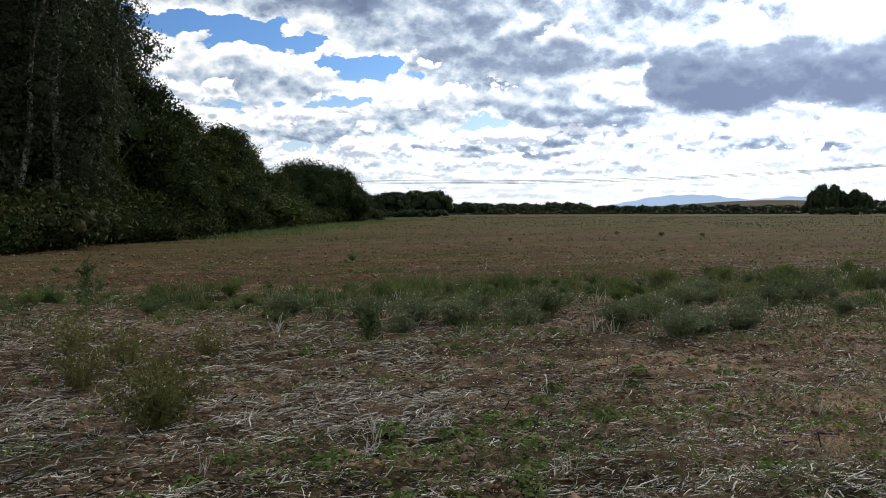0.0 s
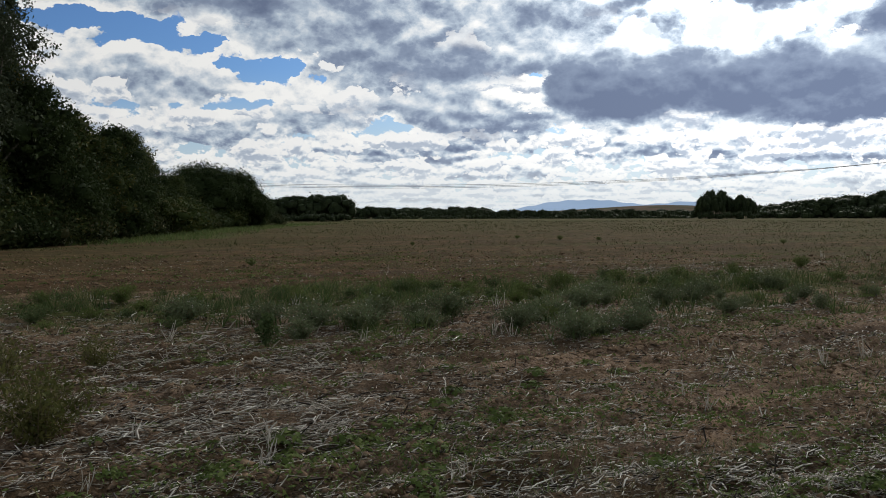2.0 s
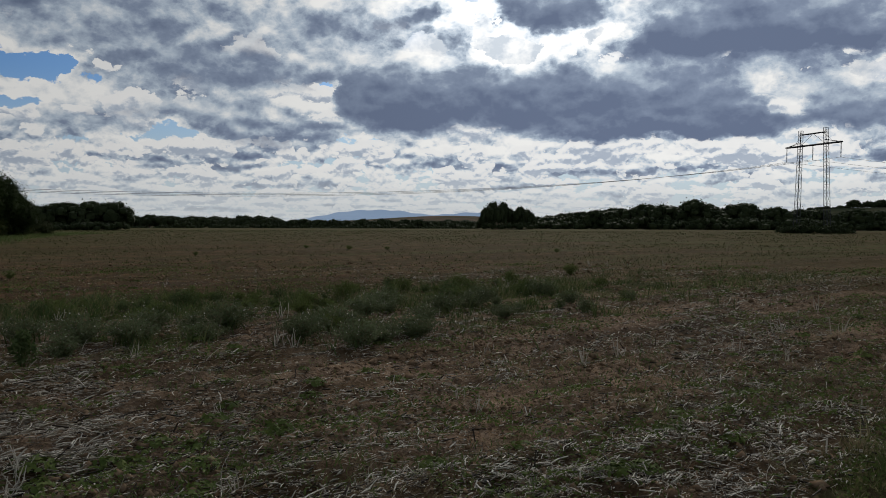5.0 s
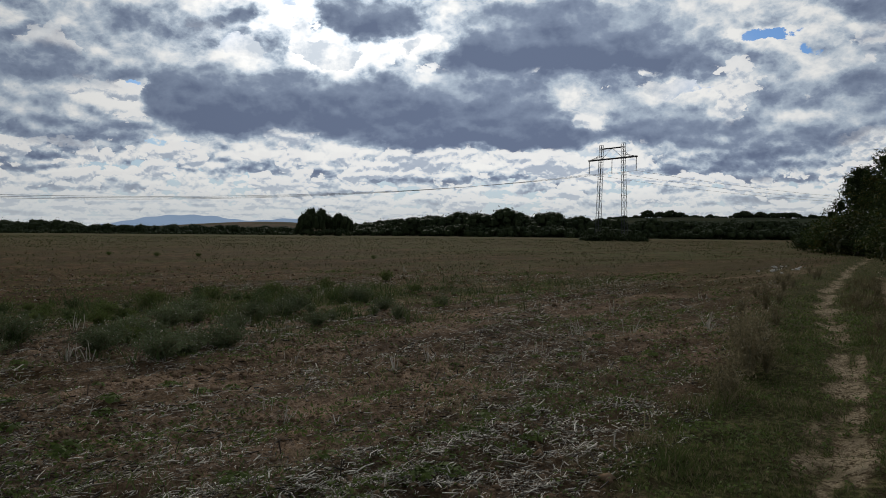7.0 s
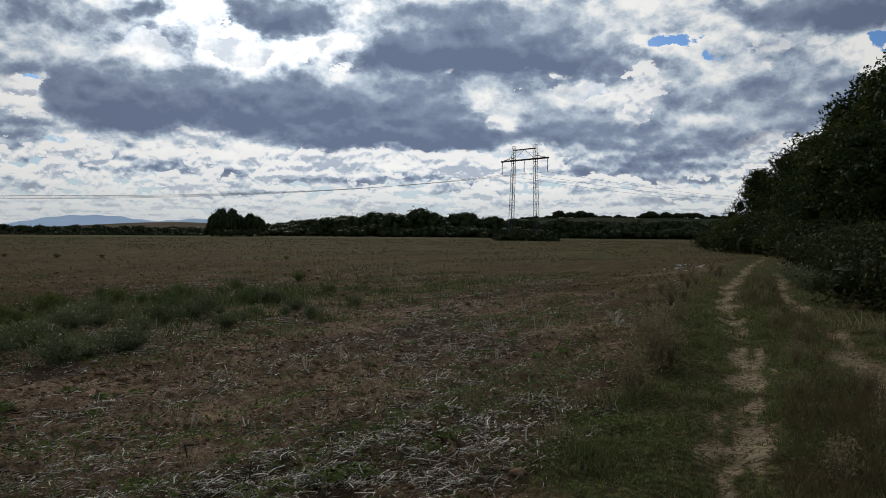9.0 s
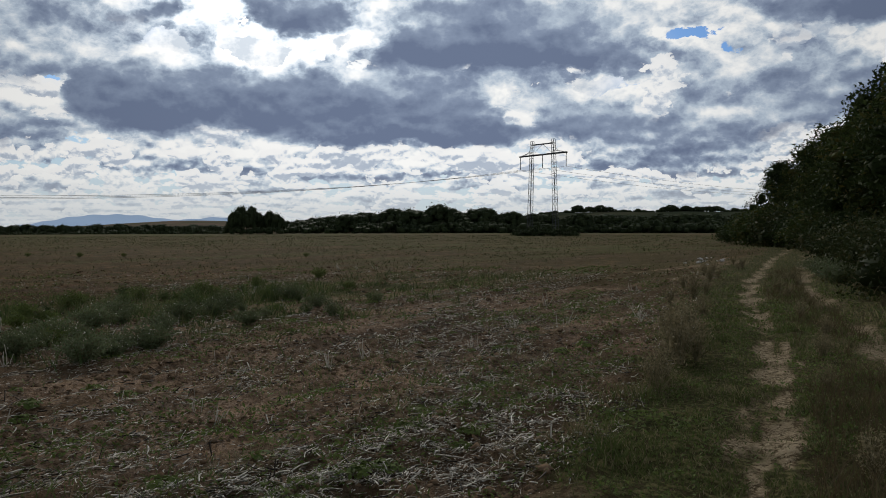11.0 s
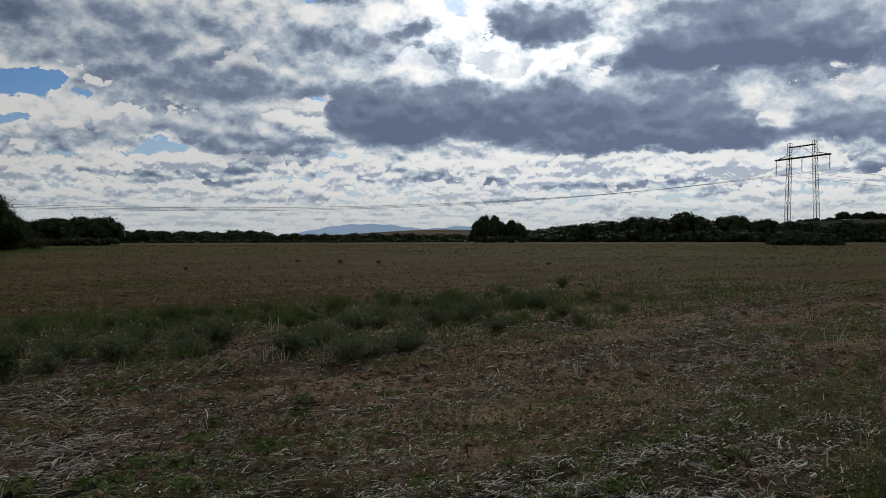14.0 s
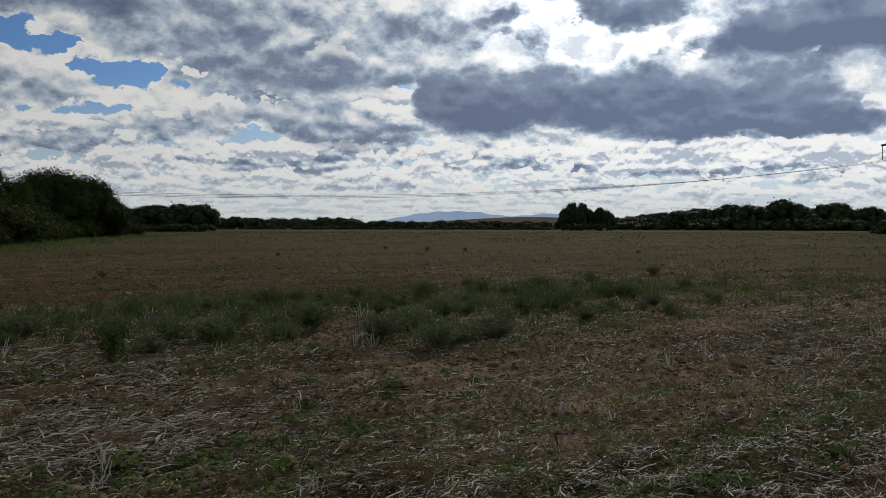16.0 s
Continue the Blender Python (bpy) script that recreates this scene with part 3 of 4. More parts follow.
def tree_builder(name, seed, h, rad, clear_h, leaf, per, clumps, mat, bark, trunk_r, label, category="tree", group="", limbs=6, lean=0.0, core=0.5, taper=0.5, back=0.0, bare=0.0):
    """Trunk, limbs and crown round the origin; returns the thing."""
    r = np.random.default_rng(seed)
    ob = thing(name, None, None, label, category, group)
    zs = np.linspace(0, h * 0.9, 9)
    bend = np.cumsum(r.normal(0, 0.012 * h, (9, 2)), 0)
    bend -= bend[0]
    pts = np.column_stack([bend[:, 0] + lean * zs, bend[:, 1], zs])
    part("trunk", np_mesh("trunk", *tube(pts, trunk_r * np.linspace(1.15, 0.18, 9), 8)), bark, ob)
    centres, radii = [], []
    for i in range(clumps):
        k = (i + 0.5) / clumps
        zc = clear_h + (h - clear_h) * (k * 0.96)
        prof = math.sin(math.pi * min(1, 0.12 + 0.86 * k) ** (1 - 0.35 * taper)) ** 0.7
        a_ = i * 2.39996 + r.normal(0, 0.4)
        rr = rad * prof * r.uniform(0.25, 0.86) * (1.0 if i % 4 else 0.3)
        q = rad * r.uniform(0.20, 0.40) * (0.55 + 0.45 * prof)
        cx = np.interp(zc, zs, pts[:, 0])
        cy = np.interp(zc, zs, pts[:, 1])
        if bare and zc < bare and abs(rr * math.cos(a_)) < 1.5 and rr * math.sin(a_) + back * (1 - 0.8 * k) < 1.2:
            rr = -rr
        centres.append((cx + rr * math.cos(a_), cy + rr * math.sin(a_) + back * (1 - 0.8 * k), min(zc, h - q * 0.8)))
        radii.append(q)
    for i in range(limbs):
        c = np.array(centres[int((i + 0.5) * clumps / limbs)])
        z0 = max(clear_h * 0.7, c[2] * 0.62)
        b0 = np.array([np.interp(z0, zs, pts[:, 0]), np.interp(z0, zs, pts[:, 1]), z0])
        mid = (b0 + c) / 2 + r.normal(0, 0.05 * rad, 3)
        part("limb", np_mesh("limb", *tube([b0, mid, c], [trunk_r * 0.4, trunk_r * 0.25, trunk_r * 0.1], 5)), BARK, ob)
    part("crown", crown_mesh("crown", r, np.array(centres), np.array(radii), leaf, per, core=core), mat, ob)
    return ob


def shrub_builder(name, seed, h, rad, leaf, per, clumps, mat, label, category="shrub", group="", core=0.5):
    r = np.random.default_rng(seed)
    ob = thing(name, None, None, label, category, group)
    centres, radii = [], []
    for i in range(clumps):
        a_ = i * 2.39996
        rr = rad * math.sqrt((i + 0.5) / clumps) * 0.8
        q = min(rad, h) * r.uniform(0.28, 0.42)
        top = h * (1 - 0.45 * (rr / rad) ** 2) - q * 0.8
        zc = max(q * 0.6, top * r.uniform(0.45, 1.0))
        centres.append((rr * math.cos(a_), rr * math.sin(a_), zc))
        radii.append(q)
        if i % max(1, clumps // 5) == 1:
            part("stem", np_mesh("stem", *tube([(0.15 * rr * math.cos(a_), 0.15 * rr * math.sin(a_), -0.1), (rr * 0.6 * math.cos(a_), rr * 0.6 * math.sin(a_), zc * 0.6), centres[-1]], [0.05, 0.035, 0.015], 4)), BARK, ob)
    part("foliage", crown_mesh("foliage", r, np.array(centres), np.array(radii), leaf, per, core=core), mat, ob)
    return ob


def dome_tree(name, seed, h, rad, leaf, per, clumps, mat, label, group, core=0.7):
    """A short trunk under a rounded dome of leaf clumps that reaches almost to the ground."""
    r = np.random.default_rng(seed)
    ob = thing(name, None, None, label, "tree", group)
    part("trunk", np_mesh("trunk", *tube([(0, 0, -0.2), (0.05, 0, h * 0.3), (0.1, 0.05, h * 0.6)], [0.26, 0.2, 0.1], 6)), BARK, ob)
    centres, radii = [(0, 0, h * 0.42)], [min(rad, h * 0.5) * 0.62]
    for i in range(clumps):
        up = ((i + 0.5) / clumps) ** 0.8 * 1.25 - 0.25
        out = math.sqrt(max(0.05, 1 - max(up, 0) ** 2))
        a_ = i * 2.39996 + r.normal(0, 0.3)
        q = rad * r.uniform(0.26, 0.42)
        k = r.uniform(0.58, 0.76)
        centres.append((rad * k * out * math.cos(a_), rad * k * out * math.sin(a_), max(q * 0.7, h * 0.42 + (h * 0.58 - q * 0.9) * up * r.uniform(0.85, 1.05))))
        radii.append(q)
    part("crown", crown_mesh("crown", r, np.array(centres), np.array(radii), leaf, per, squash=0.9, core=core), mat, ob)
    return ob


def at(az, dist, turn=0.0, scale=1.0, sz=None, sink=0.0):
    """A pose on the ground, by heading and distance from the camera's stand."""
    x, y = dist * math.sin(radians(az)), dist * math.cos(radians(az))
    z = float(height(np.array(x), np.array(y)))
    return Matrix.Translation((x, y, z - sink)) @ Matrix.Rotation(turn, 4, "Z") @ Matrix.Diagonal((scale, scale, sz or scale, 1))


def place(src, m):
    """Sets a built plant out at m, or a copy of it once it stands."""
    if src.get("set_out"):
        return copy_thing(src, m @ Matrix.Diagonal((1 / src.scale.x, 1 / src.scale.y, 1 / src.scale.z, 1)))
    src["set_out"] = 1
    src.matrix_basis = m
    return src


def plant_row(kinds, rows, r, group, wide=1.0):
    """Copies of a few built plants at (heading, distance, height scale)."""
    for i, (az, dist, sc) in enumerate(rows):
        src = kinds[i % len(kinds)]
        m = at(az, dist, r.uniform(0, 6.28), sc * wide * r.uniform(0.92, 1.1), sc, 0.05)
        place(src, m)

# ---------------------------------------------------------------- wood edge on the side of the field
WOOD = "trees of the wood edge"
r = np.random.default_rng(11)


def single(ob, m):
    ob["set_out"] = 1
    ob.matrix_basis = m
    return ob


# two tall poplars with pale trunks, and the dark trees round them
poplar = tree_builder("poplar_tree", 21, 17.0, 4.8, 1.6, 0.115, 520, 66, LEAF_SILVER, BARK_PALE, 0.19,
                      "tall silvery-leaved poplar with a pale trunk at the wood edge", group=WOOD, limbs=10, lean=0.06, taper=0.2, back=3.2, core=0.24, bare=10.5)
single(poplar, at(-10.3, 41.0, radians(10)))
poplar_two = tree_builder("poplar_tree", 22, 16.0, 4.4, 1.4, 0.115, 520, 62, LEAF_SILVER, BARK_PALE, 0.15,
                          "tall poplar with a slim pale trunk and dark crown", group=WOOD, limbs=9, lean=0.05, taper=0.2, back=1.8, core=0.24)
single(poplar_two, at(-12.6, 40.5, radians(12)))
for az, dist, sc in ((-6.9, 46.5, 0.88), (-16.5, 38.5, 0.95)):
    place(poplar if sc < 0.9 else poplar_two, at(az, dist, r.uniform(0, 6), sc))
broad = [tree_builder("broadleaf_tree", 31 + i, 9.0, 3.9, 0.7, 0.13, 340, 54, LEAF_MID if i else LEAF_DARK, BARK, 0.20,
                      "dense dark-green broadleaf tree at the wood edge" if i == 0 else "mid-green leafy tree with low branches", group=WOOD, core=0.4) for i in range(2)]
plant_row(broad, [(-4.6, 50, 0.98), (-2.7, 56, 0.88), (-0.9, 60, 0.86), (0.4, 64, 0.86), (1.7, 73, 0.68), (-7.5, 52, 1.35), (-10.5, 50, 1.4),
                  (-13.5, 47, 1.4), (-11.6, 45.5, 0.7), (-8.4, 46.0, 0.7), (-14.8, 42.5, 0.6), (2.9, 80, 0.58), (3.9, 86, 0.52), (-3.6, 60, 0.95), (-1.2, 70, 0.9)], r, WOOD)
oak = [dome_tree("round_tree", 41 + i, 6.9, 4.3, 0.13, 560, 40, LEAF_DARK, "round dark-crowned tree standing at the field's edge", WOOD, 0.55) for i in range(2)]
plant_row(oak, [(5.0, 96, 1.12), (6.7, 98, 1.02), (4.1, 101, 0.95), (7.9, 101, 0.72)], r, WOOD)
SHRUBS = "shrubs along the wood edge"
shrubs = [shrub_builder("shrub", 51 + i, 2.6, 2.5, 0.115, 220, 26, (LEAF_SHRUB, LEAF_DARK, LEAF_MID)[i], "tangled dark-green shrub at the foot of the wood", group=SHRUBS, core=0.4) for i in range(3)]
edge_line = [(-18.6, 33), (-16.5, 34), (-14.3, 35.5), (-10.8, 39.5), (-7.4, 43.5), (-4.1, 48), (0.7, 59), (3.4, 75), (5.6, 90), (8.6, 106), (9.4, 114)]
rows = []
for k in range(40):
    az = -18.4 + 27.6 * (k + 0.5) / 40
    dist = float(np.interp(az, [p_[0] for p_ in edge_line], [p_[1] for p_ in edge_line]))
    rows.append((az + r.normal(0, 0.25), dist + 0.8 + r.uniform(0, 3.0) * (k % 2), r.uniform(0.45, 1.0) if k % 2 == 0 else r.uniform(0.9, 1.45) * (1.0 if az < 5 else 0.8)))
plant_row(shrubs, rows, r, SHRUBS)

# ---------------------------------------------------------------- trees beside the track
LANE = "trees beside the farm track"
plant_row(broad, [(75.0, 88, 0.92), (76.6, 84, 1.05), (78.0, 78, 1.15), (79.6, 72, 1.32), (81.2, 66, 1.5), (83.2, 62, 1.6), (85.5, 55, 1.5), (88, 48, 1.4),
                  (78.9, 90, 1.3), (81.0, 82, 1.5)], r, LANE)
plant_row(shrubs, [(72.4, 89, 1.0), (73.4, 85, 1.35), (74.6, 79, 1.6), (75.8, 74, 1.5), (76.6, 70, 1.4), (77.4, 66, 1.3), (78.2, 60, 1.2), (79.0, 52, 1.1)], r, LANE)
bramble = shrub_builder("bramble_bush", 61, 2.3, 2.7, 0.07, 400, 32, LEAF_SHRUB, "sprawling dark bramble thicket beside the farm track", group="bramble bushes")
plant_row([bramble], [(79.3, 42, 0.9), (80.2, 36, 1.0), (81.4, 30.5, 1.0), (83.0, 25.5, 1.0), (85.5, 21.5, 1.05), (88.5, 18.5, 1.0)], r, "bramble bushes")

# ---------------------------------------------------------------- woods across the field
FAR = "trees of the far wood"
far_kinds = [dome_tree("far_tree", 71 + i, 7.0 + 0.4 * (i % 3), 4.2 + 0.4 * (i % 4), 0.30, 52, 17 + i, LEAF_FAR, "dark round-crowned tree of the far wood", FAR) for i in range(5)]
far_low = [shrub_builder("far_bush", 91 + i, 3.4, 4.4, 0.36, 36, 11, LEAF_FAR, "dark bush along the edge of the far wood", group="bushes of the far wood", core=0.70) for i in range(3)]
plant_row(far_kinds, [(38.35, 216, 0.93), (38.62, 213, 0.90), (38.9, 215, 1.0), (39.25, 214, 0.96), (39.6, 215, 1.04), (39.95, 217, 0.92), (40.35, 218, 0.74), (40.75, 215, 0.84), (41.1, 217, 0.87), (41.5, 219, 0.66)], r, FAR, 0.48)
rows = []
edge = [(38.7, 212, 0.6), (39.3, 211, 0.7), (40.2, 211, 0.7), (41.0, 212, 0.7)]
for az in np.arange(41.9, 76, 0.42):
    top = 0.86 + 0.34 * math.exp(-((az - 51.5) / 5.0) ** 2) - 0.22 * math.exp(-((az - 42.5) / 1.6) ** 2)
    rows.append((az + r.normal(0, 0.25), 262 + r.normal(0, 7), top * r.uniform(0.88, 1.10)))
    edge.append((az + r.normal(0, 0.2), 245 + r.normal(0, 4), r.uniform(0.8, 1.35)))
for az in np.arange(13.2, 38.6, 0.28):
    rows.append((az + r.normal(0, 0.12), 455 + r.normal(0, 9), (1.12 if az < 24 else 0.86) * r.uniform(0.86, 1.06)))
for az in np.arange(9.0, 14.0, 0.55):
    rows.append((az + r.normal(0, 0.12), 178 + r.normal(0, 6), 0.78 * r.uniform(0.82, 1.08)))
    edge.append((az, 168 + r.normal(0, 4), r.uniform(0.5, 0.75)))
for az in np.arange(13.5, 38, 0.75):
    edge.append((az + r.normal(0, 0.2), 400 + r.normal(0, 25), r.uniform(0.7, 1.2)))
plant_row(far_kinds, rows, r, FAR, 1.08)
plant_row(far_low, edge, r, "bushes of the far wood")
hedge = [(57.9, 157, 0.85), (58.8, 156, 1.0), (59.7, 157, 1.0), (60.6, 156, 0.95), (61.3, 157, 0.7)]
low = [shrub_builder("low_bush", 81 + i, 1.9, 2.4, 0.26, 60, 14, LEAF_FAR, "low dark bush at the pylon's foot", group="bushes round the pylon") for i in range(2)]
plant_row(low, hedge, r, "bushes round the pylon")
for i in range(80):
    az = 58.0 + 17.0 * ((i * 0.618) % 1.0)
    sc = r.uniform(0.45, 1.0) * (1.15 if 61.5 < az < 64 or 67.5 < az < 71 else 0.7)
    m = at(az, 800, 0, sc)
    z = 1.6 + 800 * radians(1.05 * float(sstep(52, 62, np.array(az)))) - 1.5
    place(far_kinds[i % 5], Matrix.Translation((m.translation.x, m.translation.y, z)) @ Matrix.Rotation(i, 4, "Z") @ Matrix.Diagonal((sc * 1.3, sc * 1.3, sc, 1)))

# ---------------------------------------------------------------- power line
ARM = Vector((-0.296, -0.955, 0.0))
LINE = Vector((-0.955, 0.296, 0.0))
FOOT = Vector((185.5, 109.6, -0.1))
TOP, ARM_Z, HANG = 24.2, 20.5, 17.0


def strut(a_, b_, w):
    return tube([a_, (Vector(a_) + Vector(b_)) / 2, b_], [w, w, w], 4)


def lattice_leg(foot, head, wide, narrow):
    """Four chords tied by cross bracing, on the way from foot to head."""
    out, n = [], 11
    foot, head = np.array(foot), np.array(head)
    rings = []
    for i in range(n + 1):
        k = i / n
        c, w = foot + (head - foot) * k, wide + (narrow - wide) * k
        rings.append([c + np.array((sx * w, sy * w, 0)) for sx, sy in ((1, 1), (1, -1), (-1, -1), (-1, 1))])
    for q in range(4):
        out.append(strut(rings[0][q], rings[n][q], 0.075))
        for i in range(n):
            out.append(strut(rings[i][q], rings[i + 1][(q + 1) % 4], 0.035))
            out.append(strut(rings[i + 1][q], rings[i + 1][(q + 1) % 4], 0.03))
    return np_mesh("leg", *merge(out))


def build_pylon():
    ob = thing("pylon", None, None, "two-legged grey steel lattice pylon with a cross-arm", "pylon", "pylons of the power line")
    for sx in (-1, 1):
        part("leg", lattice_leg((sx * 5.0, 0, 0), (sx * 4.0, 0, TOP), 0.52, 0.36), STEEL, ob)
    arm = []
    for sy in (-0.45, 0.45):
        arm.append(strut((-8.9, sy * 0.4, ARM_Z), (8.9, sy * 0.4, ARM_Z), 0.2))
        arm.append(strut((-8.9, 0, ARM_Z), (-4.2, sy, ARM_Z + 0.9), 0.06))
        arm.append(strut((8.9, 0, ARM_Z), (4.2, sy, ARM_Z + 0.9), 0.06))
        for i in range(18):
            x0 = -8.5 + i
            arm.append(strut((x0, sy * 0.4, ARM_Z), (x0 + 0.5, -sy * 0.4, ARM_Z), 0.05))
    crossarm = part("crossarm", np_mesh("crossarm", *merge(arm)), STEEL, ob)
    beam = [strut((-4.0, s_, TOP - 1.0), (4.0, s_, TOP - 1.0), 0.13) for s_ in (-0.3, 0.3)]
    for i in range(9):
        beam.append(strut((-4 + i * 0.9, -0.3, TOP - 1.0), (-3.5 + i * 0.9, 0.3, TOP - 1.0), 0.04))
    part("top_beam", np_mesh("top_beam", *merge(beam)), STEEL, ob)
    for s_ in (-1, 1):
        part("brace", np_mesh("brace", *strut((0, 0, TOP - 1.0), (s_ * 4.0, 0, ARM_Z), 0.05)), STEEL, ob)
        part("brace", np_mesh("brace", *strut((s_ * 4.1, 0, TOP - 1.6), (s_ * 6.6, 0, ARM_Z), 0.04)), STEEL, ob)
    for x0 in (-8.7, 0.0, 8.7):
        zs = np.linspace(ARM_Z, HANG, 25)
        part("insulator", np_mesh("insulator", *tube([(x0, 0, z_) for z_ in zs], [0.13 if i % 2 else 0.06 for i in range(25)], 6)), STEEL, crossarm, "hanging insulator string")
    return ob


TURN = math.atan2(ARM.y, ARM.x)
pylon = build_pylon()
pylon.matrix_basis = Matrix.Translation(FOOT) @ Matrix.Rotation(TURN, 4, "Z")
SPANS = ((LINE, 288.0, 0.0, 10.2), (-LINE, 300.0, 7.0, 7.5))
for way, length, rise, sag in SPANS:
    copy_thing(pylon, Matrix.Translation(FOOT + way * length + Vector((0, 0, rise))) @ Matrix.Rotation(TURN, 4, "Z"))
    for off, z0, s_, rad_ in ((-8.7, HANG, sag, 0.03), (0.0, HANG, sag, 0.03), (8.7, HANG, sag, 0.03)):
        pts = []
        for i in range(49):
            k = i / 48
            p_ = FOOT + ARM * off + way * (length * k)
            pts.append((p_.x, p_.y, FOOT.z + z0 + rise * k - 4 * s_ * k * (1 - k)))
        thing("power_cable", np_mesh("power_cable", *tube(pts, [rad_] * 49, 5)), STEEL, "thin dark power cable sagging between pylons", "cable", "cables of the power line")

# ---------------------------------------------------------------- weeds in the field
WEEDS = "weeds in the stubble field"


def feather_weed(name, seed, h, rad, stems, per, leaf, mat, label, stem_mat=None, flowers=0):
    """Thin stems fanning out of one root, each with small leaves along it."""
    q = np.random.default_rng(seed)
    ob = thing(name, None, None, label, "weed", WEEDS)
    tubes, cs = [], []
    for i in range(stems):
        a_ = i * 2.39996 + q.normal(0, 0.3)
        out = rad * math.sqrt((i + 0.5) / stems)
        hh = h * (1 - 0.45 * (out / rad) ** 2) * q.uniform(0.75, 1.05)
        tip = np.array((out * math.cos(a_), out * math.sin(a_), hh))
        mid = np.array((0.4 * tip[0], 0.4 * tip[1], 0.55 * hh)) + q.normal(0, 0.02 * h, 3)
        root = np.array((q.normal(0, 0.04) * rad, q.normal(0, 0.04) * rad, -0.04))
        tubes.append(tube([root, mid, tip], [0.005, 0.004, 0.0015], 4))
        k = q.uniform(0.22, 1.03, per)[:, None]
        p_ = (1 - k) ** 2 * root + 2 * k * (1 - k) * mid + k * k * tip
        cs.append(p_ + q.normal(0, 1, (per, 3)) * np.array([0.06, 0.06, 0.05]) * h)
    part("stem_tuft", np_mesh("stem_tuft", *merge(tubes)), stem_mat or STEM, ob)["kind"] = "stuff"
    c = np.concatenate(cs)
    part("foliage", np_mesh("foliage", *leaves(c, unit(len(c), q), leaf, q, 2.2)), mat, ob)["kind"] = "stuff"
    if flowers:
        tips = np.array([t_[0][-2] for t_ in tubes])
        p_ = tips[q.integers(0, len(tips), flowers)] + q.normal(0, 0.05 * h, (flowers, 3))
        part("blossom", np_mesh("blossom", *leaves(p_, unit(flowers, q), leaf * 0.8, q, 1.2)), STRAW, ob, "tiny pale dried flower heads")["kind"] = "stuff"
    return ob


def spike_weed(seed, h):
    """An upright dark weed with rising side branches set with leaves."""
    q = np.random.default_rng(seed)
    ob = thing("spiky_weed", None, None, "tall dark-green spiky weed in the stubble field", "weed", WEEDS)
    part("stem", np_mesh("stem", *tube([(0, 0, -0.05), (0.02, 0, h * 0.5), (0.05, 0.01, h)], [0.012, 0.009, 0.004], 5)), STEM, ob)
    tubes, cs = [], []
    for i in range(16):
        z0 = h * (0.12 + 0.78 * i / 16)
        ln = h * 0.36 * (1 - 0.72 * i / 16)
        a_ = i * 2.39996
        b0, b1 = np.array((0.02, 0, z0)), np.array((0.02 + ln * math.cos(a_), ln * math.sin(a_), z0 + ln * 0.75))
        tubes.append(tube([b0, (b0 + b1) / 2, b1], [0.006, 0.004, 0.002], 4))
        k = q.uniform(0.1, 1.05, 22)[:, None]
        cs.append(b0 + (b1 - b0) * k + q.normal(0, 0.018, (22, 3)))
    k = q.uniform(0.1, 1.02, 80)[:, None]
    cs.append(np.array((0.05, 0.01, h)) * k + q.normal(0, 0.02, (80, 3)))
    for t_ in tubes:
        part("branch", np_mesh("branch", *t_), STEM, ob)
    c = np.concatenate(cs)
    part("foliage", np_mesh("foliage", *leaves(c, unit(len(c), q), 0.034, q, 2.6)), LEAF_STRIP, ob)["kind"] = "stuff"
    return ob


def rosette(seed, rad):
    """A low weed: a few short shoots with broad leaves close to the soil."""
    q = np.random.default_rng(seed)
    n = 46
    a_, k = q.uniform(0, 6.28, n), np.sqrt(q.uniform(0, 1, n))
    c = np.column_stack([rad * k * np.cos(a_), rad * k * np.sin(a_), 0.015 + rad * 0.55 * (1 - 0.7 * k) * q.uniform(0.3, 1.1, n)])
    nrm = np.column_stack([0.7 * np.cos(a_) * k, 0.7 * np.sin(a_) * k, np.ones(n)]) + q.normal(0, 0.35, (n, 3))
    nrm /= np.linalg.norm(nrm, axis=1)[:, None]
    ob = thing("low_weed", None, None, "low broad-leaved green weed on bare soil", "weed", WEEDS)
    part("foliage", np_mesh("foliage", *leaves(c, nrm, rad * 0.36, q, 1.6)), LEAF_WEED, ob)["kind"] = "stuff"
    part("stem", np_mesh("stem", *tube([(0, 0, -0.03), (0.004, 0, rad * 0.2), (0.01, 0.004, rad * 0.45)], [0.005, 0.004, 0.002], 4)), STEM, ob)
    return ob


def put(ob, x, y, turn=0.0, scale=1.0):
    z = float(height(np.array(float(x)), np.array(float(y))))
    m = Matrix.Translation((x, y, z)) @ Matrix.Rotation(turn, 4, "Z") @ Matrix.Scale(scale, 4)
    return place(ob, m)


put(spike_weed(101, 0.90), -2.1, 13.7)
put(spike_weed(102, 0.42), 1.65, 10.3)
put(spike_weed(103, 0.50), -3.55, 13.6)
put(feather_weed("yellow_weed", 111, 0.64, 0.46, 44, 46, 0.022, LEAF_YELLOW, "yellowing bushy weed with thin branching stems"), -0.5, 6.8)
yellow = feather_weed("yellow_weed", 112, 0.50, 0.36, 26, 24, 0.024, LEAF_YELLOW, "sparse yellow-green weed with dry stems")
for x, y, sc in ((-1.3, 8.3, 1.0), (-1.0, 9.2, 0.9), (-1.7, 10.2, 1.0), (-0.2, 9.6, 0.8)):
    put(yellow, x, y, x * 3, sc)
grey = [feather_weed("grey_weed", 121 + i, 0.46, 0.52, 60, 34, 0.026, LEAF_GREY, "grey-green bushy weed with tiny pale flower heads", flowers=90) for i in range(2)]
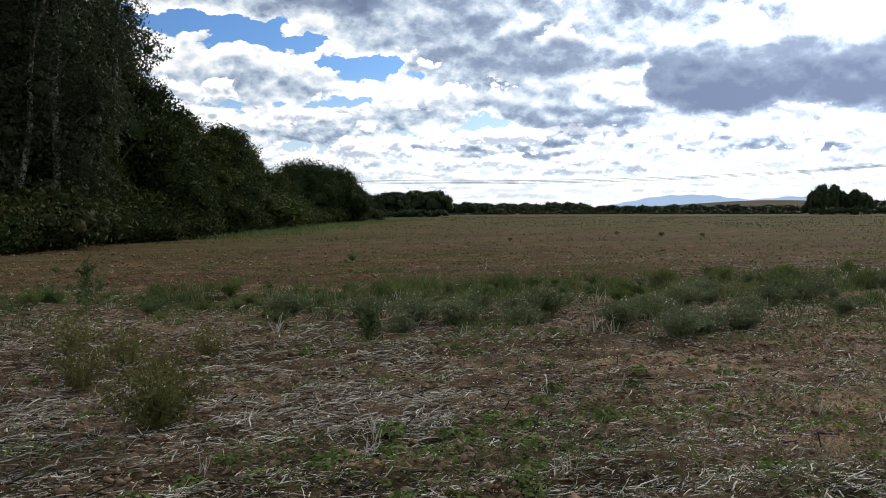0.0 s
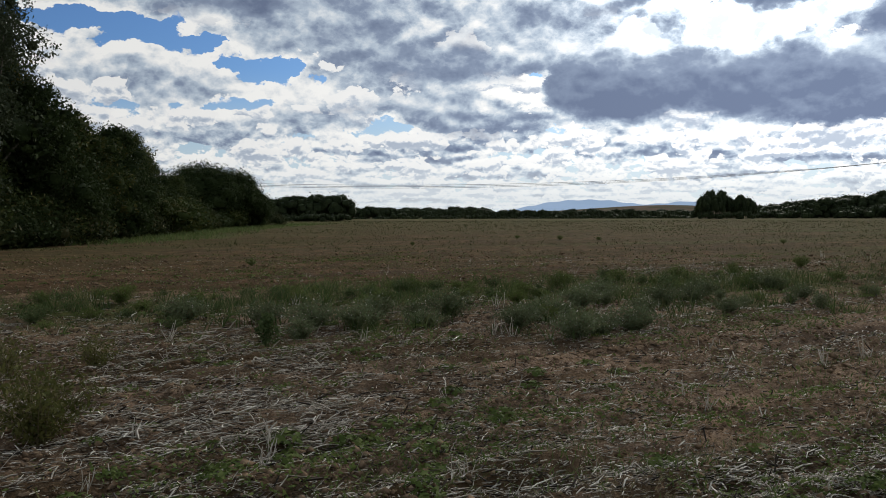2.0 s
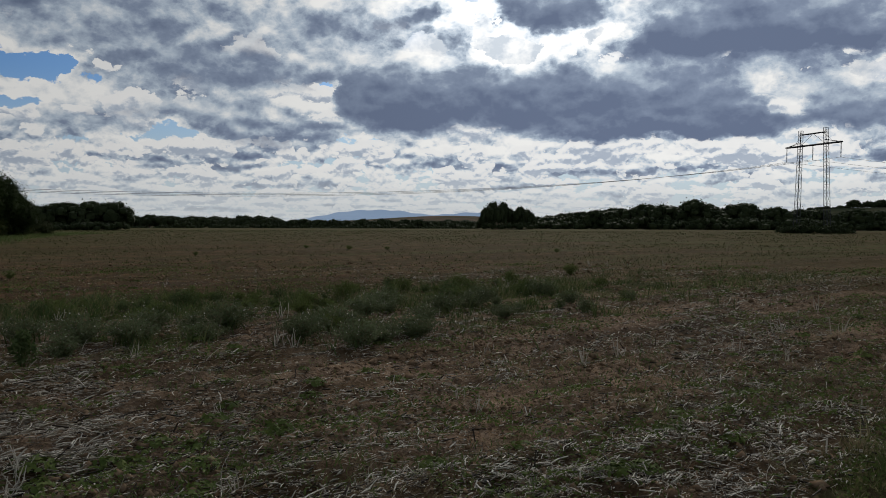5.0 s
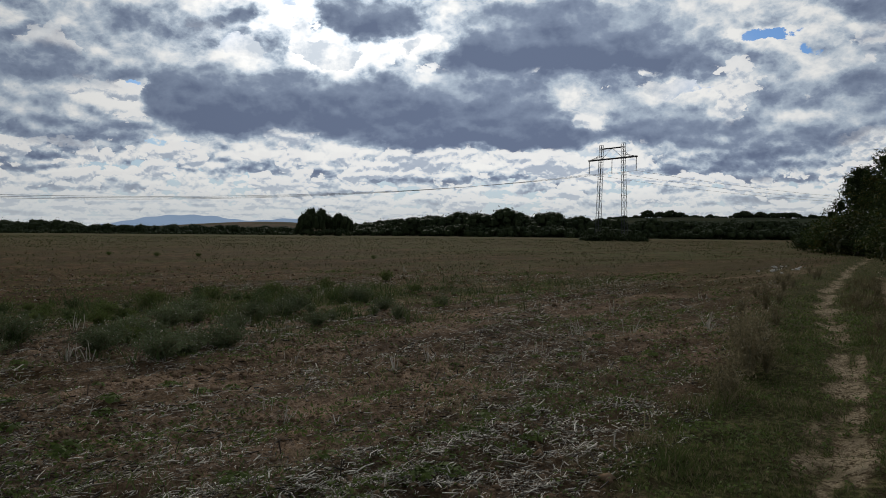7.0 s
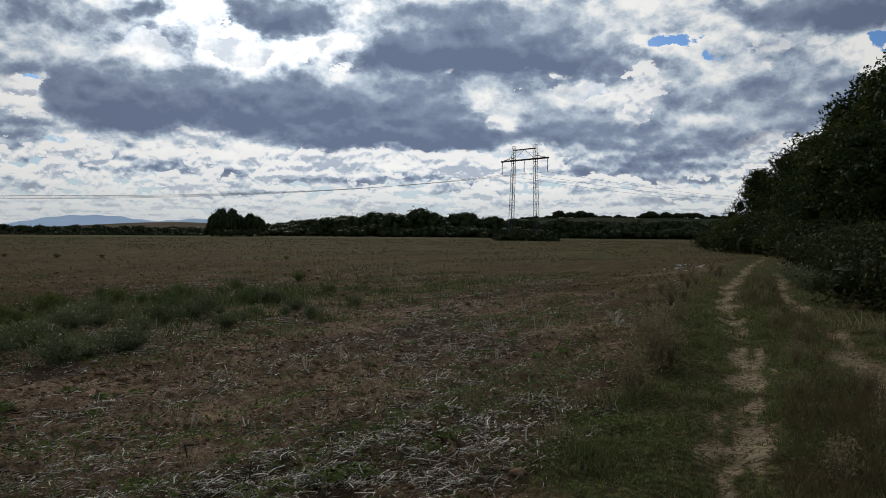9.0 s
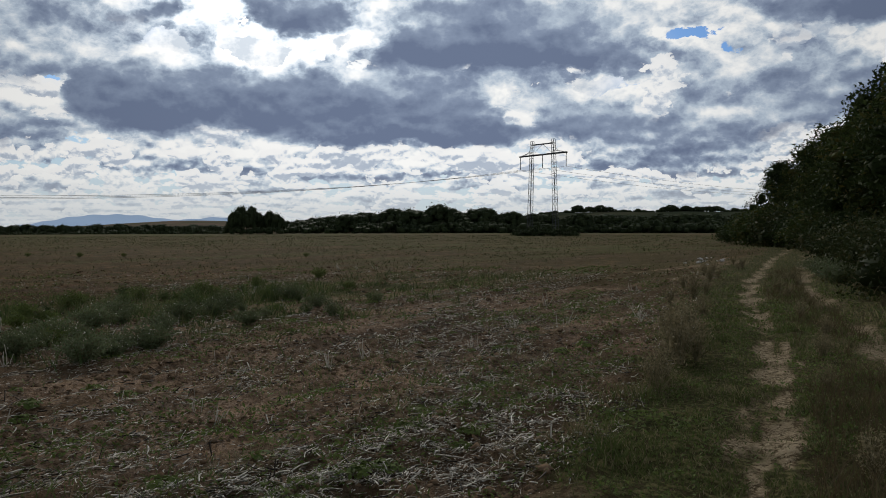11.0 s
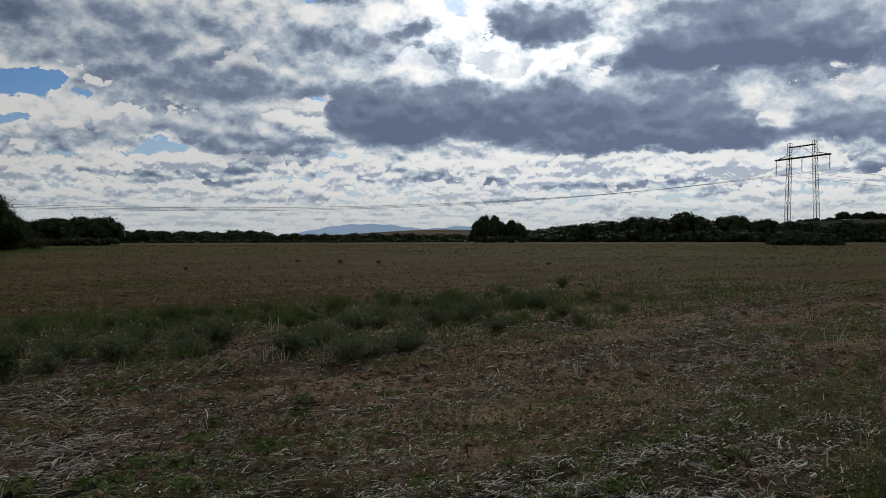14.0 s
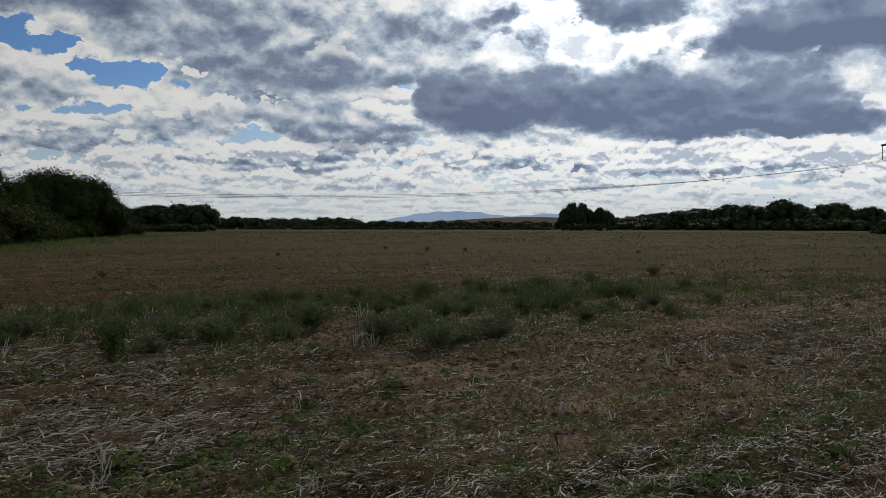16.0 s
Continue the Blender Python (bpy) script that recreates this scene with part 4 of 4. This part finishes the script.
for i, (x, y, sc) in enumerate(((5.4, 9.45, 0.85), (6.7, 10.1, 0.85), (2.5, 11.5, 0.9), (4.65, 12.0, 0.95), (3.6, 12.3, 0.8), (8.7, 12.2, 0.8),
                                (7.6, 11.2, 0.6), (2.0, 12.6, 0.8), (3.1, 11.4, 0.75), (4.0, 11.2, 0.7), (5.1, 10.5, 0.7), (6.0, 9.9, 0.75), (7.2, 12.4, 0.8), (8.2, 13.4, 0.9), (9.6, 12.6, 0.7), (6.3, 11.9, 0.8), (0.9, 13.1, 0.8), (12.9, 14.2, 0.8), (27.5, 6.2, 1.5), (26.0, 5.6, 1.3), (29.5, 6.9, 1.4), (10.4, 13.3, 0.8), (5.6, 11.2, 0.7), (9.0, 10.9, 0.55), (11.8, 12.2, 0.6))):
    put(grey[i % 2], x, y, i * 1.7, sc)
green = [feather_weed("green_weed", 131 + i, 0.60, 0.50, 50, 34, 0.030, LEAF_WEED, "dark-green bushy weed in the grass strip") for i in range(2)]
for i, (x, y, sc) in enumerate(((0.0, 15.8, 0.9), (1.2, 14.9, 0.8), (3.0, 15.0, 0.7), (5.4, 15.9, 0.8), (7.3, 14.8, 0.8), (8.8, 16.0, 0.9), (10.6, 16.6, 0.9), (12.6, 17.0, 0.9),
                                (-3.2, 15.2, 0.8), (14.8, 17.6, 0.9), (4.2, 13.9, 0.7), (6.4, 13.2, 0.7), (18.3, 18.9, 0.9), (23.7, 42.8, 0.7), (26.0, 42.3, 0.6), (3.6, 25.5, 0.6),
                                (22.5, 46.0, 0.6), (13.7, 40.1, 0.5), (-4.5, 24.0, 0.5), (31.0, 33.0, 0.6), (15.8, 15.2, 0.6))):
    put(green[i % 2], x, y, i * 2.1, sc * 0.65)
strip = [feather_weed("strip_weed", 135 + i, 0.42 + 0.1 * i, 0.42, 40, 28, 0.025 + 0.004 * i, (LEAF_WEED, LEAF_STRIP, LEAF_GREY)[i], ("green leafy weed in the rough grass strip", "dark feathery weed in the rough grass strip", "greyish flowering weed in the grass strip")[i], flowers=40 * (i == 2)) for i in range(3)]
n_put = 0
for i in range(900):
    x, y = r.uniform(-6, 15), r.uniform(10.0, 18.0)
    if n_put >= 130 or r.uniform(0, 1) > float(covers(np.array(x), np.array(y))[2]) ** 0.7:
        continue
    n_put += 1
    put(strip[2 if y < 12.8 and i % 3 else i % 2], x, y, i, r.uniform(0.25, 0.62))
dry = [feather_weed("dry_weed", 141 + i, 0.55, 0.22, 26, 14, 0.020, GRASS_DRY, "dead reddish-brown weed stalks at the field's edge") for i in range(2)]
for i in range(20):
    s_ = 8.5 + 30 * (i / 20) ** 1.3 + r.uniform(-0.6, 0.6)
    n_ = float(track_line(np.array(s_))) + 1.25 + r.normal(0, 0.28)
    put(dry[i % 2], SX * s_ - SY * n_, SY * s_ + SX * n_, i, r.uniform(0.6, 1.15))
for i, (s_, n_) in enumerate(((10.1, 1.45), (10.6, 1.6), (11.2, 1.5), (12.3, 1.75))):
    put(dry[i % 2], SX * s_ - SY * n_, SY * s_ + SX * n_, i * 2.2, 1.25)
umbel = feather_weed("umbel_weed", 145, 0.75, 0.30, 16, 10, 0.02, LEAF_YELLOW, "tall dry weed with small white flower heads", flowers=60)
for i, (az, dist) in enumerate(((78.6, 25.0), (79.2, 24.0), (79.8, 26.5), (80.3, 24.5))):
    x, y = dist * math.sin(radians(az)), dist * math.cos(radians(az))
    put(umbel, x, y, i, r.uniform(0.8, 1.1))
for i in range(34):
    s_ = 5.5 + 24 * (i / 34) ** 1.2 + r.uniform(-0.4, 0.4)
    n_ = float(track_line(np.array(s_))) + (r.uniform(-1.25, -0.5) if i % 3 else r.uniform(-3.4, -2.0))
    put(dry[i % 2], SX * s_ - SY * n_, SY * s_ + SX * n_, i, r.uniform(0.35, 0.7))
low_kinds = [rosette(151 + i, 0.095) for i in range(4)]
n_put = 0
for i in range(1500):
    az, dist = r.uniform(-14, 82), r.uniform(4.2, 24)
    x, y = dist * math.sin(radians(az)), dist * math.cos(radians(az))
    s_, n_ = along(x, y)
    if n_ < 2.3 or float(fbm(np.array(x * 0.7), np.array(y * 0.7), 61)) < 0.49 or n_put >= 290:
        continue
    n_put += 1
    put(low_kinds[i % 4], x, y, r.uniform(0, 6.28), r.uniform(0.5, 1.25))
for i, (x, y) in enumerate(((1.68, 5.95), (1.7, 4.8), (1.95, 6.3), (2.2, 6.1), (2.5, 6.6), (3.28, 4.75), (2.9, 6.3), (2.7, 5.9), (2.4, 5.9), (0.0, 5.7), (0.7, 5.6), (1.1, 5.9), (3.36, 4.8), (2.0, 5.5))):
    put(low_kinds[i % 4], x, y, i, r.uniform(0.9, 1.4))


def stubble(seed):
    """A few broken pale stalks standing out of one root."""
    q = np.random.default_rng(seed)
    ob = thing("stubble_stalk", None, None, "broken bleached crop stalks standing in the soil", "stubble", "standing stubble stalks")
    for i in range(6):
        lean = q.normal(0, 0.30, 2)
        h = q.uniform(0.12, 0.36)
        b = np.array((q.normal(0, 0.05), q.normal(0, 0.05), -0.03))
        t = b + np.array((lean[0] * h, lean[1] * h, h))
        part("stalk", np_mesh("stalk", *tube([b, (b + t) / 2 + q.normal(0, 0.008, 3), t], [0.007, 0.006, 0.005], 5)), STRAW_OLD, ob)
    return ob


kinds = [stubble(161 + i) for i in range(4)]
for i, (x, y) in enumerate(((0.59, 11.45), (4.6, 10.2), (4.75, 10.0), (12.17, 6.84), (13.8, 6.33), (13.5, 6.15), (10.95, 7.07), (7.73, 7.13), (25.5, 21.2), (23.3, 22.0), (22.6, 22.3),
                            (23.9, 21.6), (14.6, 8.6), (6.85, 6.86), (5.9, 12.9), (8.1, 11.7))):
    put(kinds[i % 4], x, y, i * 1.3, 0.85)
for i in range(80):
    az, dist = r.uniform(-14, 78), 5 + 22 * r.uniform(0, 1) ** 1.2
    x, y = dist * math.sin(radians(az)), dist * math.cos(radians(az))
    if along(x, y)[1] > 2.4:
        put(kinds[i % 4], x, y, i, r.uniform(0.3, 0.65))



def stone(seed):
    q = np.random.default_rng(seed)
    b = bmesh.new()
    bmesh.ops.create_icosphere(b, subdivisions=2, radius=1.0)
    for v_ in b.verts:
        v_.co *= 0.75 + 0.5 * noise.noise(v_.co * 1.3 + Vector((seed, 0, 0)))
        v_.co.z *= 0.6
    me = bpy.data.meshes.new("pale_stone")
    b.to_mesh(me)
    b.free()
    return thing("pale_stone", me, STONE, "small pale stone at the field's edge", "stone", "stones at the field's edge")


STONE, g = material("pale_stone")
pos = g.add("ShaderNodeNewGeometry").outputs["Position"]
finish(g, g.mix(g.noise(pos, 12.0, 5.0), (0.28, 0.26, 0.22), (0.60, 0.57, 0.52)), 0.9, g.noise(pos, 40.0, 4.0), 0.5, 0.01)
stones = [stone(171 + i) for i in range(3)]
for i in range(16):
    s_ = 37 + r.uniform(0, 9)
    n_ = float(track_line(np.array(s_))) + 1.9 + r.uniform(0, 1.6)
    put(stones[i % 3], SX * s_ - SY * n_, SY * s_ + SX * n_, i, r.uniform(0.06, 0.15))

# ---------------------------------------------------------------- straw, clods and grass


def scatter(n, r0, r1, seed, power=1.0, az0=-16.5, az1=84):
    q = np.random.default_rng(seed)
    az = np.radians(q.uniform(az0, az1, n))
    d = r0 + (r1 - r0) * q.uniform(0, 1, n) ** power
    return d * np.sin(az), d * np.cos(az), d, q


def straw_set(name, count, r1, seed, mean, longest, width, share, mat, kinked, label, r0=3.4, az0=-16.5, az1=84):
    """Lying straw, each piece a three-sided stalk with a kink in the middle."""
    x, y, d, q = scatter(count, r0, r1, seed, 1.35, az0, az1)
    straw = covers(x, y)[3]
    s_, n_ = along(x, y)
    heap = sstep(0.35, 0.70, fbm(x * 2.6, y * 2.6, 81))
    keep = q.uniform(0, 1, len(x)) < (share + 0.80 * straw) * (0.25 + 1.1 * heap) * np.where(d > 16, 0.55, 1.0)
    keep &= n_ > track_line(s_) + 1.0
    x, y, d = x[keep], y[keep], d[keep]
    n = len(x)
    ln = q.gamma(1.7, mean, n).clip(0.015, longest)
    w = (0.0014 + width * q.uniform(0, 1, n) ** 3) * (1 + d / 28)
    a_ = np.where(q.uniform(0, 1, n) < 0.6, ROW + q.normal(0, 0.45, n), q.uniform(0, 6.28, n))
    tilt = np.where(q.uniform(0, 1, n) < 0.05, q.uniform(0.2, 1.1, n), q.normal(0.0, 0.12, n))
    dirv = np.column_stack([np.sin(a_) * np.cos(tilt), np.cos(a_) * np.cos(tilt), np.sin(tilt)])
    sidev = np.column_stack([np.cos(a_), -np.sin(a_), np.zeros(n)])
    upv = np.cross(sidev, dirv)
    c = np.column_stack([x, y, height(x, y) + w + 0.5 * ln * np.abs(np.sin(tilt)) + q.uniform(0, 0.018, n)])
    kink = (q.normal(0, 0.07, n) * ln)[:, None] * sidev + (np.abs(q.normal(0, 0.05, n)) * ln)[:, None] * upv
    vs = []
    ends = ((-0.5, 0.0), (q.uniform(-0.2, 0.2, n), 1.0), (0.5, 0.0)) if kinked else ((-0.5, 0.0), (0.5, 0.0))
    for e_, k_ in ends:
        for k in range(3):
            t = k * 2.0944 + 0.5
            vs.append(c + dirv * (ln * e_)[:, None] + kink * k_ + (sidev * math.cos(t) + upv * math.sin(t)) * (w * (1.0 if k_ else 0.8))[:, None])
    v = np.stack(vs, 1).reshape(-1, 3)
    b = np.arange(n)[:, None] * 3 * len(ends)
    f = np.concatenate([b + np.array([[m_ + k, m_ + (k + 1) % 3, m_ + 3 + (k + 1) % 3, m_ + 3 + k]]) for m_ in range(0, 3 * len(ends) - 3, 3) for k in range(3)])
    thing(name, np_mesh(name, v, f), mat, label, "straw", kind="stuff")


def straw_pieces():
    straw_set("straw_litter", 200000, 30, 201, 0.017, 0.08, 0.0046, 0.16, STRAW, False, "short dull straw bits littering the soil")
    straw_set("dark_litter", 90000, 26, 203, 0.028, 0.14, 0.0065, 0.40, MULCH, False, "dark rotting crop residue on the soil")
    straw_set("broken_stalks", 90000, 30, 202, 0.038, 0.19, 0.0046, 0.05, STRAW_OLD, True, "long pale broken stalks lying on the soil")

    straw_set("straw_mat", 13000, 14.0, 204, 0.050, 0.24, 0.0050, 0.0, STRAW_OLD, True, "thick mat of pale stalks combed along the rows", 6.0, -16, 15)
    straw_set("chopped_stubble", 60000, 30, 205, 0.030, 0.10, 0.0055, 0.22, STRAW_OLD, False, "short chopped stubble bits scattered over the rows", 5.5, 28, 74)


def clods(name, count, reach, seed, power, mean):
    x, y, d, q = scatter(count, 3.4, reach, seed, power)
    s_, n_ = along(x, y)
    keep = (n_ > track_line(s_) + 1.2) & (q.uniform(0, 1, len(x)) < 0.25 + sstep(0.4, 0.65, fbm(s_ * 0.8, n_ * 1.6, 83)))
    x, y, d = x[keep], y[keep], d[keep]
    n = len(x)
    size = (q.gamma(1.3, mean, n)).clip(0.003, 0.034) * (1 + d / 25)
    octa = np.array([(1, 0, 0), (0, 1, 0), (-1, 0, 0), (0, -1, 0), (0, 0, 1), (0, 0, -1)], float)
    jit = octa[None] * q.uniform(0.6, 1.3, (n, 6, 1)) + q.normal(0, 0.26, (n, 6, 3))
    v = jit * size[:, None, None] * np.array([1.1, 1.1, 0.75]) + np.column_stack([x, y, height(x, y) + size * 0.25])[:, None]
    tri = np.array([(0, 1, 4), (1, 2, 4), (2, 3, 4), (3, 0, 4), (1, 0, 5), (2, 1, 5), (3, 2, 5), (0, 3, 5)])
    f = (np.arange(n)[:, None, None] * 6 + tri[None]).reshape(-1, 3)
    me = np_mesh(name, v.reshape(-1, 3), f)
    thing(name, me, CLOD, "crumbled brown clods of dry soil", "soil", kind="stuff")


def blades(name, x, y, h, w, lean, mat, label, q, category="grass", plain=False):
    n = len(x)
    a_, b_ = q.uniform(0, 6.28, n), q.uniform(0, 6.28, n)
    base = np.column_stack([x, y, height(x, y) - 0.01])
    sidev = np.column_stack([np.cos(a_), np.sin(a_), np.zeros(n)]) * (w * 0.5)[:, None]
    off = np.column_stack([np.cos(b_), np.sin(b_), np.zeros(n)]) * (h * lean * q.uniform(0.2, 1.2, n))[:, None]
    up = np.column_stack([np.zeros(n), np.zeros(n), h])
    mid, tip = base + up * 0.55 + off * 0.35, base + up + off
    if plain:
        v = np.stack([base - sidev, base + sidev, tip + sidev * 0.3, tip - sidev * 0.3], 1).reshape(-1, 3)
        thing(name, np_mesh(name, v, np.arange(4 * n).reshape(n, 4)), mat, label, category, kind="stuff")
        return
    v = np.stack([base - sidev, base + sidev, mid + sidev * 0.8, mid - sidev * 0.8, tip + sidev * 0.15, tip - sidev * 0.15], 1).reshape(-1, 3)
    k = np.arange(n)[:, None] * 6
    f = np.concatenate([k + np.array([[0, 1, 2, 3]]), k + np.array([[3, 2, 4, 5]])])
    thing(name, np_mesh(name, v, f), mat, label, category, kind="stuff")


def grass():
    # verge and lane, near and further
    for seed, n, r0, r1, hh, ww, pw in ((221, 170000, 3.6, 16, 0.055, 0.0075, 1.0), (222, 60000, 14, 85, 0.09, 0.022, 1.6)):
        x, y, d, q = scatter(n, r0, r1, seed, pw, 40, 90)
        rut, verge = covers(x, y)[:2]
        patch = fbm(x * 1.6, y * 1.6, 70)
        keep = q.uniform(0, 1, n) < verge * (1 - 0.8 * rut) * (0.10 + 1.2 * sstep(0.38, 0.6, patch))
        x, y = x[keep], y[keep]
        s_, n_ = along(x, y)
        tall = sstep(0.50, 0.75, fbm(x * 1.1, y * 1.1, 71)) * (0.3 + 0.9 * (n_ < track_line(s_) - 1.9) + 0.6 * (n_ > track_line(s_) + 0.9))
        h = hh * (0.6 + 2.6 * tall) * q.uniform(0.5, 1.5, len(x))
        old = q.uniform(0, 1, len(x)) < 0.18 + 0.5 * sstep(0.45, 0.65, fbm(x * 0.5, y * 0.5, 73))
        blades("verge_grass", x[~old], y[~old], h[~old], np.full((~old).sum(), ww), 0.9, GRASS_VERGE, "short green grass on the track's verge", q)
        blades("dry_verge_grass", x[old], y[old], h[old], np.full(old.sum(), ww), 0.9, GRASS_DRY, "dry straw-coloured grass beside the track", q)
    # dead reddish growth between the ruts and dry mats at the field's edge
    x, y, d, q = scatter(70000, 4.0, 34, 225, 1.1, 50, 90)
    s_, n_ = along(x, y)
    off = n_ - track_line(s_)
    keep = (off > -1.35) & (off < -0.35) & (q.uniform(0, 1, len(x)) < sstep(0.38, 0.60, fbm(s_ * 0.35, n_ * 1.4, 91)))
    blades("dead_lane_grass", x[keep], y[keep], q.uniform(0.05, 0.26, keep.sum()), np.full(keep.sum(), 0.008), 0.8, GRASS_RED, "dead reddish-brown growth between the wheel ruts", q)
    x, y, d, q = scatter(110000, 3.8, 26, 226, 1.1, 30, 86)
    s_, n_ = along(x, y)
    off = n_ - track_line(s_)
    keep = (off > 0.7) & (off < 3.6) & (q.uniform(0, 1, len(x)) < sstep(0.50, 0.62, fbm(s_ * 0.7, n_ * 1.3, 92)))
    blades("flattened_dry_grass", x[keep], y[keep], q.uniform(0.02, 0.07, keep.sum()), np.full(keep.sum(), 0.006), 2.4, GRASS_DRY, "flattened mats of dry grass at the field's edge", q)
    # clover and trodden straw on the lane
    x, y, d, q = scatter(120000, 3.8, 24, 227, 1.1, 40, 90)
    rut, verge = covers(x, y)[:2]
    keep = q.uniform(0, 1, len(x)) < verge * (1 - 0.8 * rut) * sstep(0.48, 0.66, fbm(x * 2.4, y * 2.4, 93))
    xk, yk = x[keep], y[keep]
    nrm = q.normal(0, 0.6, (len(xk), 3)) + np.array([0, 0, 1.0])
    nrm /= np.linalg.norm(nrm, axis=1)[:, None]
    v, f = leaves(np.column_stack([xk, yk, height(xk, yk) + q.uniform(0.01, 0.07, len(xk))]), nrm, 0.017 + 0.0006 * d[keep], q, 1.4)
    thing("clover_patches", np_mesh("clover_patches", v, f), LEAF_WEED, "small-leaved green clover patches on the verge", "weed", kind="stuff")
    keep = q.uniform(0, 1, len(x)) < 0.55 * rut
    blades("trodden_straw", x[keep], y[keep], q.uniform(0.006, 0.02, keep.sum()), np.full(keep.sum(), 0.005), 6.0, GRASS_DRY, "trodden pale straw lying in the wheel rut", q)
    # the strip of tall grass and weeds across the field
    x, y, d, q = scatter(260000, 9, 30, 231, 1.0)
    band = covers(x, y)[2]
    keep = q.uniform(0, 1, len(x)) < band * (0.3 + 1.1 * sstep(0.33, 0.58, fbm(x * 1.8, y * 1.8, 74)))
    x, y = x[keep], y[keep]
    h = (0.04 + 0.30 * sstep(0.42, 0.78, fbm(x * 1.3, y * 1.3, 75))) * q.uniform(0.3, 1.3, len(x))
    old = q.uniform(0, 1, len(x)) < 0.15
    blades("strip_grass", x[~old], y[~old], h[~old], q.uniform(0.006, 0.020, (~old).sum()), 0.95, GRASS_STRIP, "rough green grass strip across the field", q)
    blades("dry_strip_grass", x[old], y[old], h[old] * 1.1, np.full(old.sum(), 0.007), 0.6, GRASS_DRY, "dry stems in the rough grass strip", q)
    # thin seedlings between the straw
    x, y, d, q = scatter(80000, 3.6, 26, 241, 1.2)
    s_, n_ = along(x, y)
    keep = (n_ > 2.2) & (q.uniform(0, 1, len(x)) < 0.06 + 0.9 * sstep(0.46, 0.62, fbm(x * 0.6 + 9, y * 0.6, 77)))
    x, y = x[keep], y[keep]
    blades("seedling_grass", x, y, q.uniform(0.02, 0.075, len(x)), np.full(len(x), 0.010), 1.2, GRASS, "thin green seedlings among the straw", q)
    # creeping broad leaves in patches along the rows
    x, y, d, q = scatter(230000, 3.6, 34, 245, 1.15)
    s_, n_ = along(x, y)
    patch = fbm(s_ * 0.35 + 4, n_ * 0.8, 87) + 0.35 * (fbm(x * 2.2, y * 2.2, 88) - 0.5)
    keep = (q.uniform(0, 1, len(x)) < 0.015 + 0.9 * sstep(0.555, 0.68, patch)) & (covers(x, y)[0] < 0.3)
    x, y, d = x[keep], y[keep], d[keep]
    lift = q.uniform(0.005, 0.07, len(x)) * sstep(0.35, 0.65, fbm(x * 3.0, y * 3.0, 89))
    nrm = q.normal(0, 0.55, (len(x), 3)) + np.array([0, 0, 1.0])
    nrm /= np.linalg.norm(nrm, axis=1)[:, None]
    v, f = leaves(np.column_stack([x, y, height(x, y) + 0.008 + lift]), nrm, 0.020 + 0.0006 * d, q, 1.7)
    thing("creeping_weeds", np_mesh("creeping_weeds", v, f), LEAF_WEED, "low creeping green weeds in patches on the soil", "weed", kind="stuff")
    # green margin at the foot of the wood
    x, y, d, q = scatter(60000, 40, 125, 255, 1.0, -12, 14)
    gap = x - np.interp(y, [34, 47, 57.5, 88.6, 114.7, 160], [-8.3, -3.3, 0.7, 8.7, 20.7, 40])
    keep = (q.uniform(0, 1, len(x)) < sstep(6.5, 2.0, gap + 5 * (fbm(x * 0.3, y * 0.3, 95) - 0.5)) * sstep(44, 54, y)) & (gap > -2)
    blades("wood_margin_grass", x[keep], y[keep], q.uniform(0.06, 0.30, keep.sum()), np.full(keep.sum(), 0.05), 0.8, GRASS, "fresh green grass along the foot of the wood", q, plain=True)
    # low tufts and stubble over the far part of the field
    x, y, d, q = scatter(260000, 17, 170, 251, 1.4)
    s_, n_ = along(x, y)
    far = covers(x, y)[4]
    clump = sstep(0.44, 0.62, fbm(x * 0.18, y * 0.9, 79))
    keep = (n_ > track_line(s_) + 1.5) & (q.uniform(0, 1, len(x)) < (0.02 + 0.6 * far) * (0.05 + clump))
    x, y, d = x[keep], y[keep], d[keep]
    old = q.uniform(0, 1, len(x)) < 0.14
    h, w = q.uniform(0.015, 0.07, len(x)) * (1 + d / 90), 0.02 + d * 0.0008
    blades("field_tufts", x[~old], y[~old], h[~old], w[~old], 1.0, GRASS_FAR, "sparse green tufts over the far field", q, plain=True)
    blades("field_stubble", x[old], y[old], h[old], w[old] * 0.6, 1.0, GRASS_DRY, "dry stubble tufts over the far field", q, plain=True)


CLOD = bpy.data.materials.new("clod_soil")
CLOD.use_nodes = True
g = Nodes(CLOD.node_tree)
rnd = g.add("ShaderNodeNewGeometry").outputs["Random Per Island"]
pos = g.add("ShaderNodeNewGeometry").outputs["Position"]
finish(g, g.mix(g.step(g.noise(pos, 9.0, 4.0), 0.3, 0.7), g.mix(rnd, (0.062, 0.039, 0.023), (0.165, 0.110, 0.068)), (0.225, 0.158, 0.102)), 0.95, g.noise(pos, 60.0, 4.0), 0.6, 0.01, 0.0)
straw_pieces()
clods("soil_clods", 50000, 34, 211, 1.5, 0.0065)
clods("soil_crumbs", 48000, 13, 212, 1.1, 0.0055)
grass()
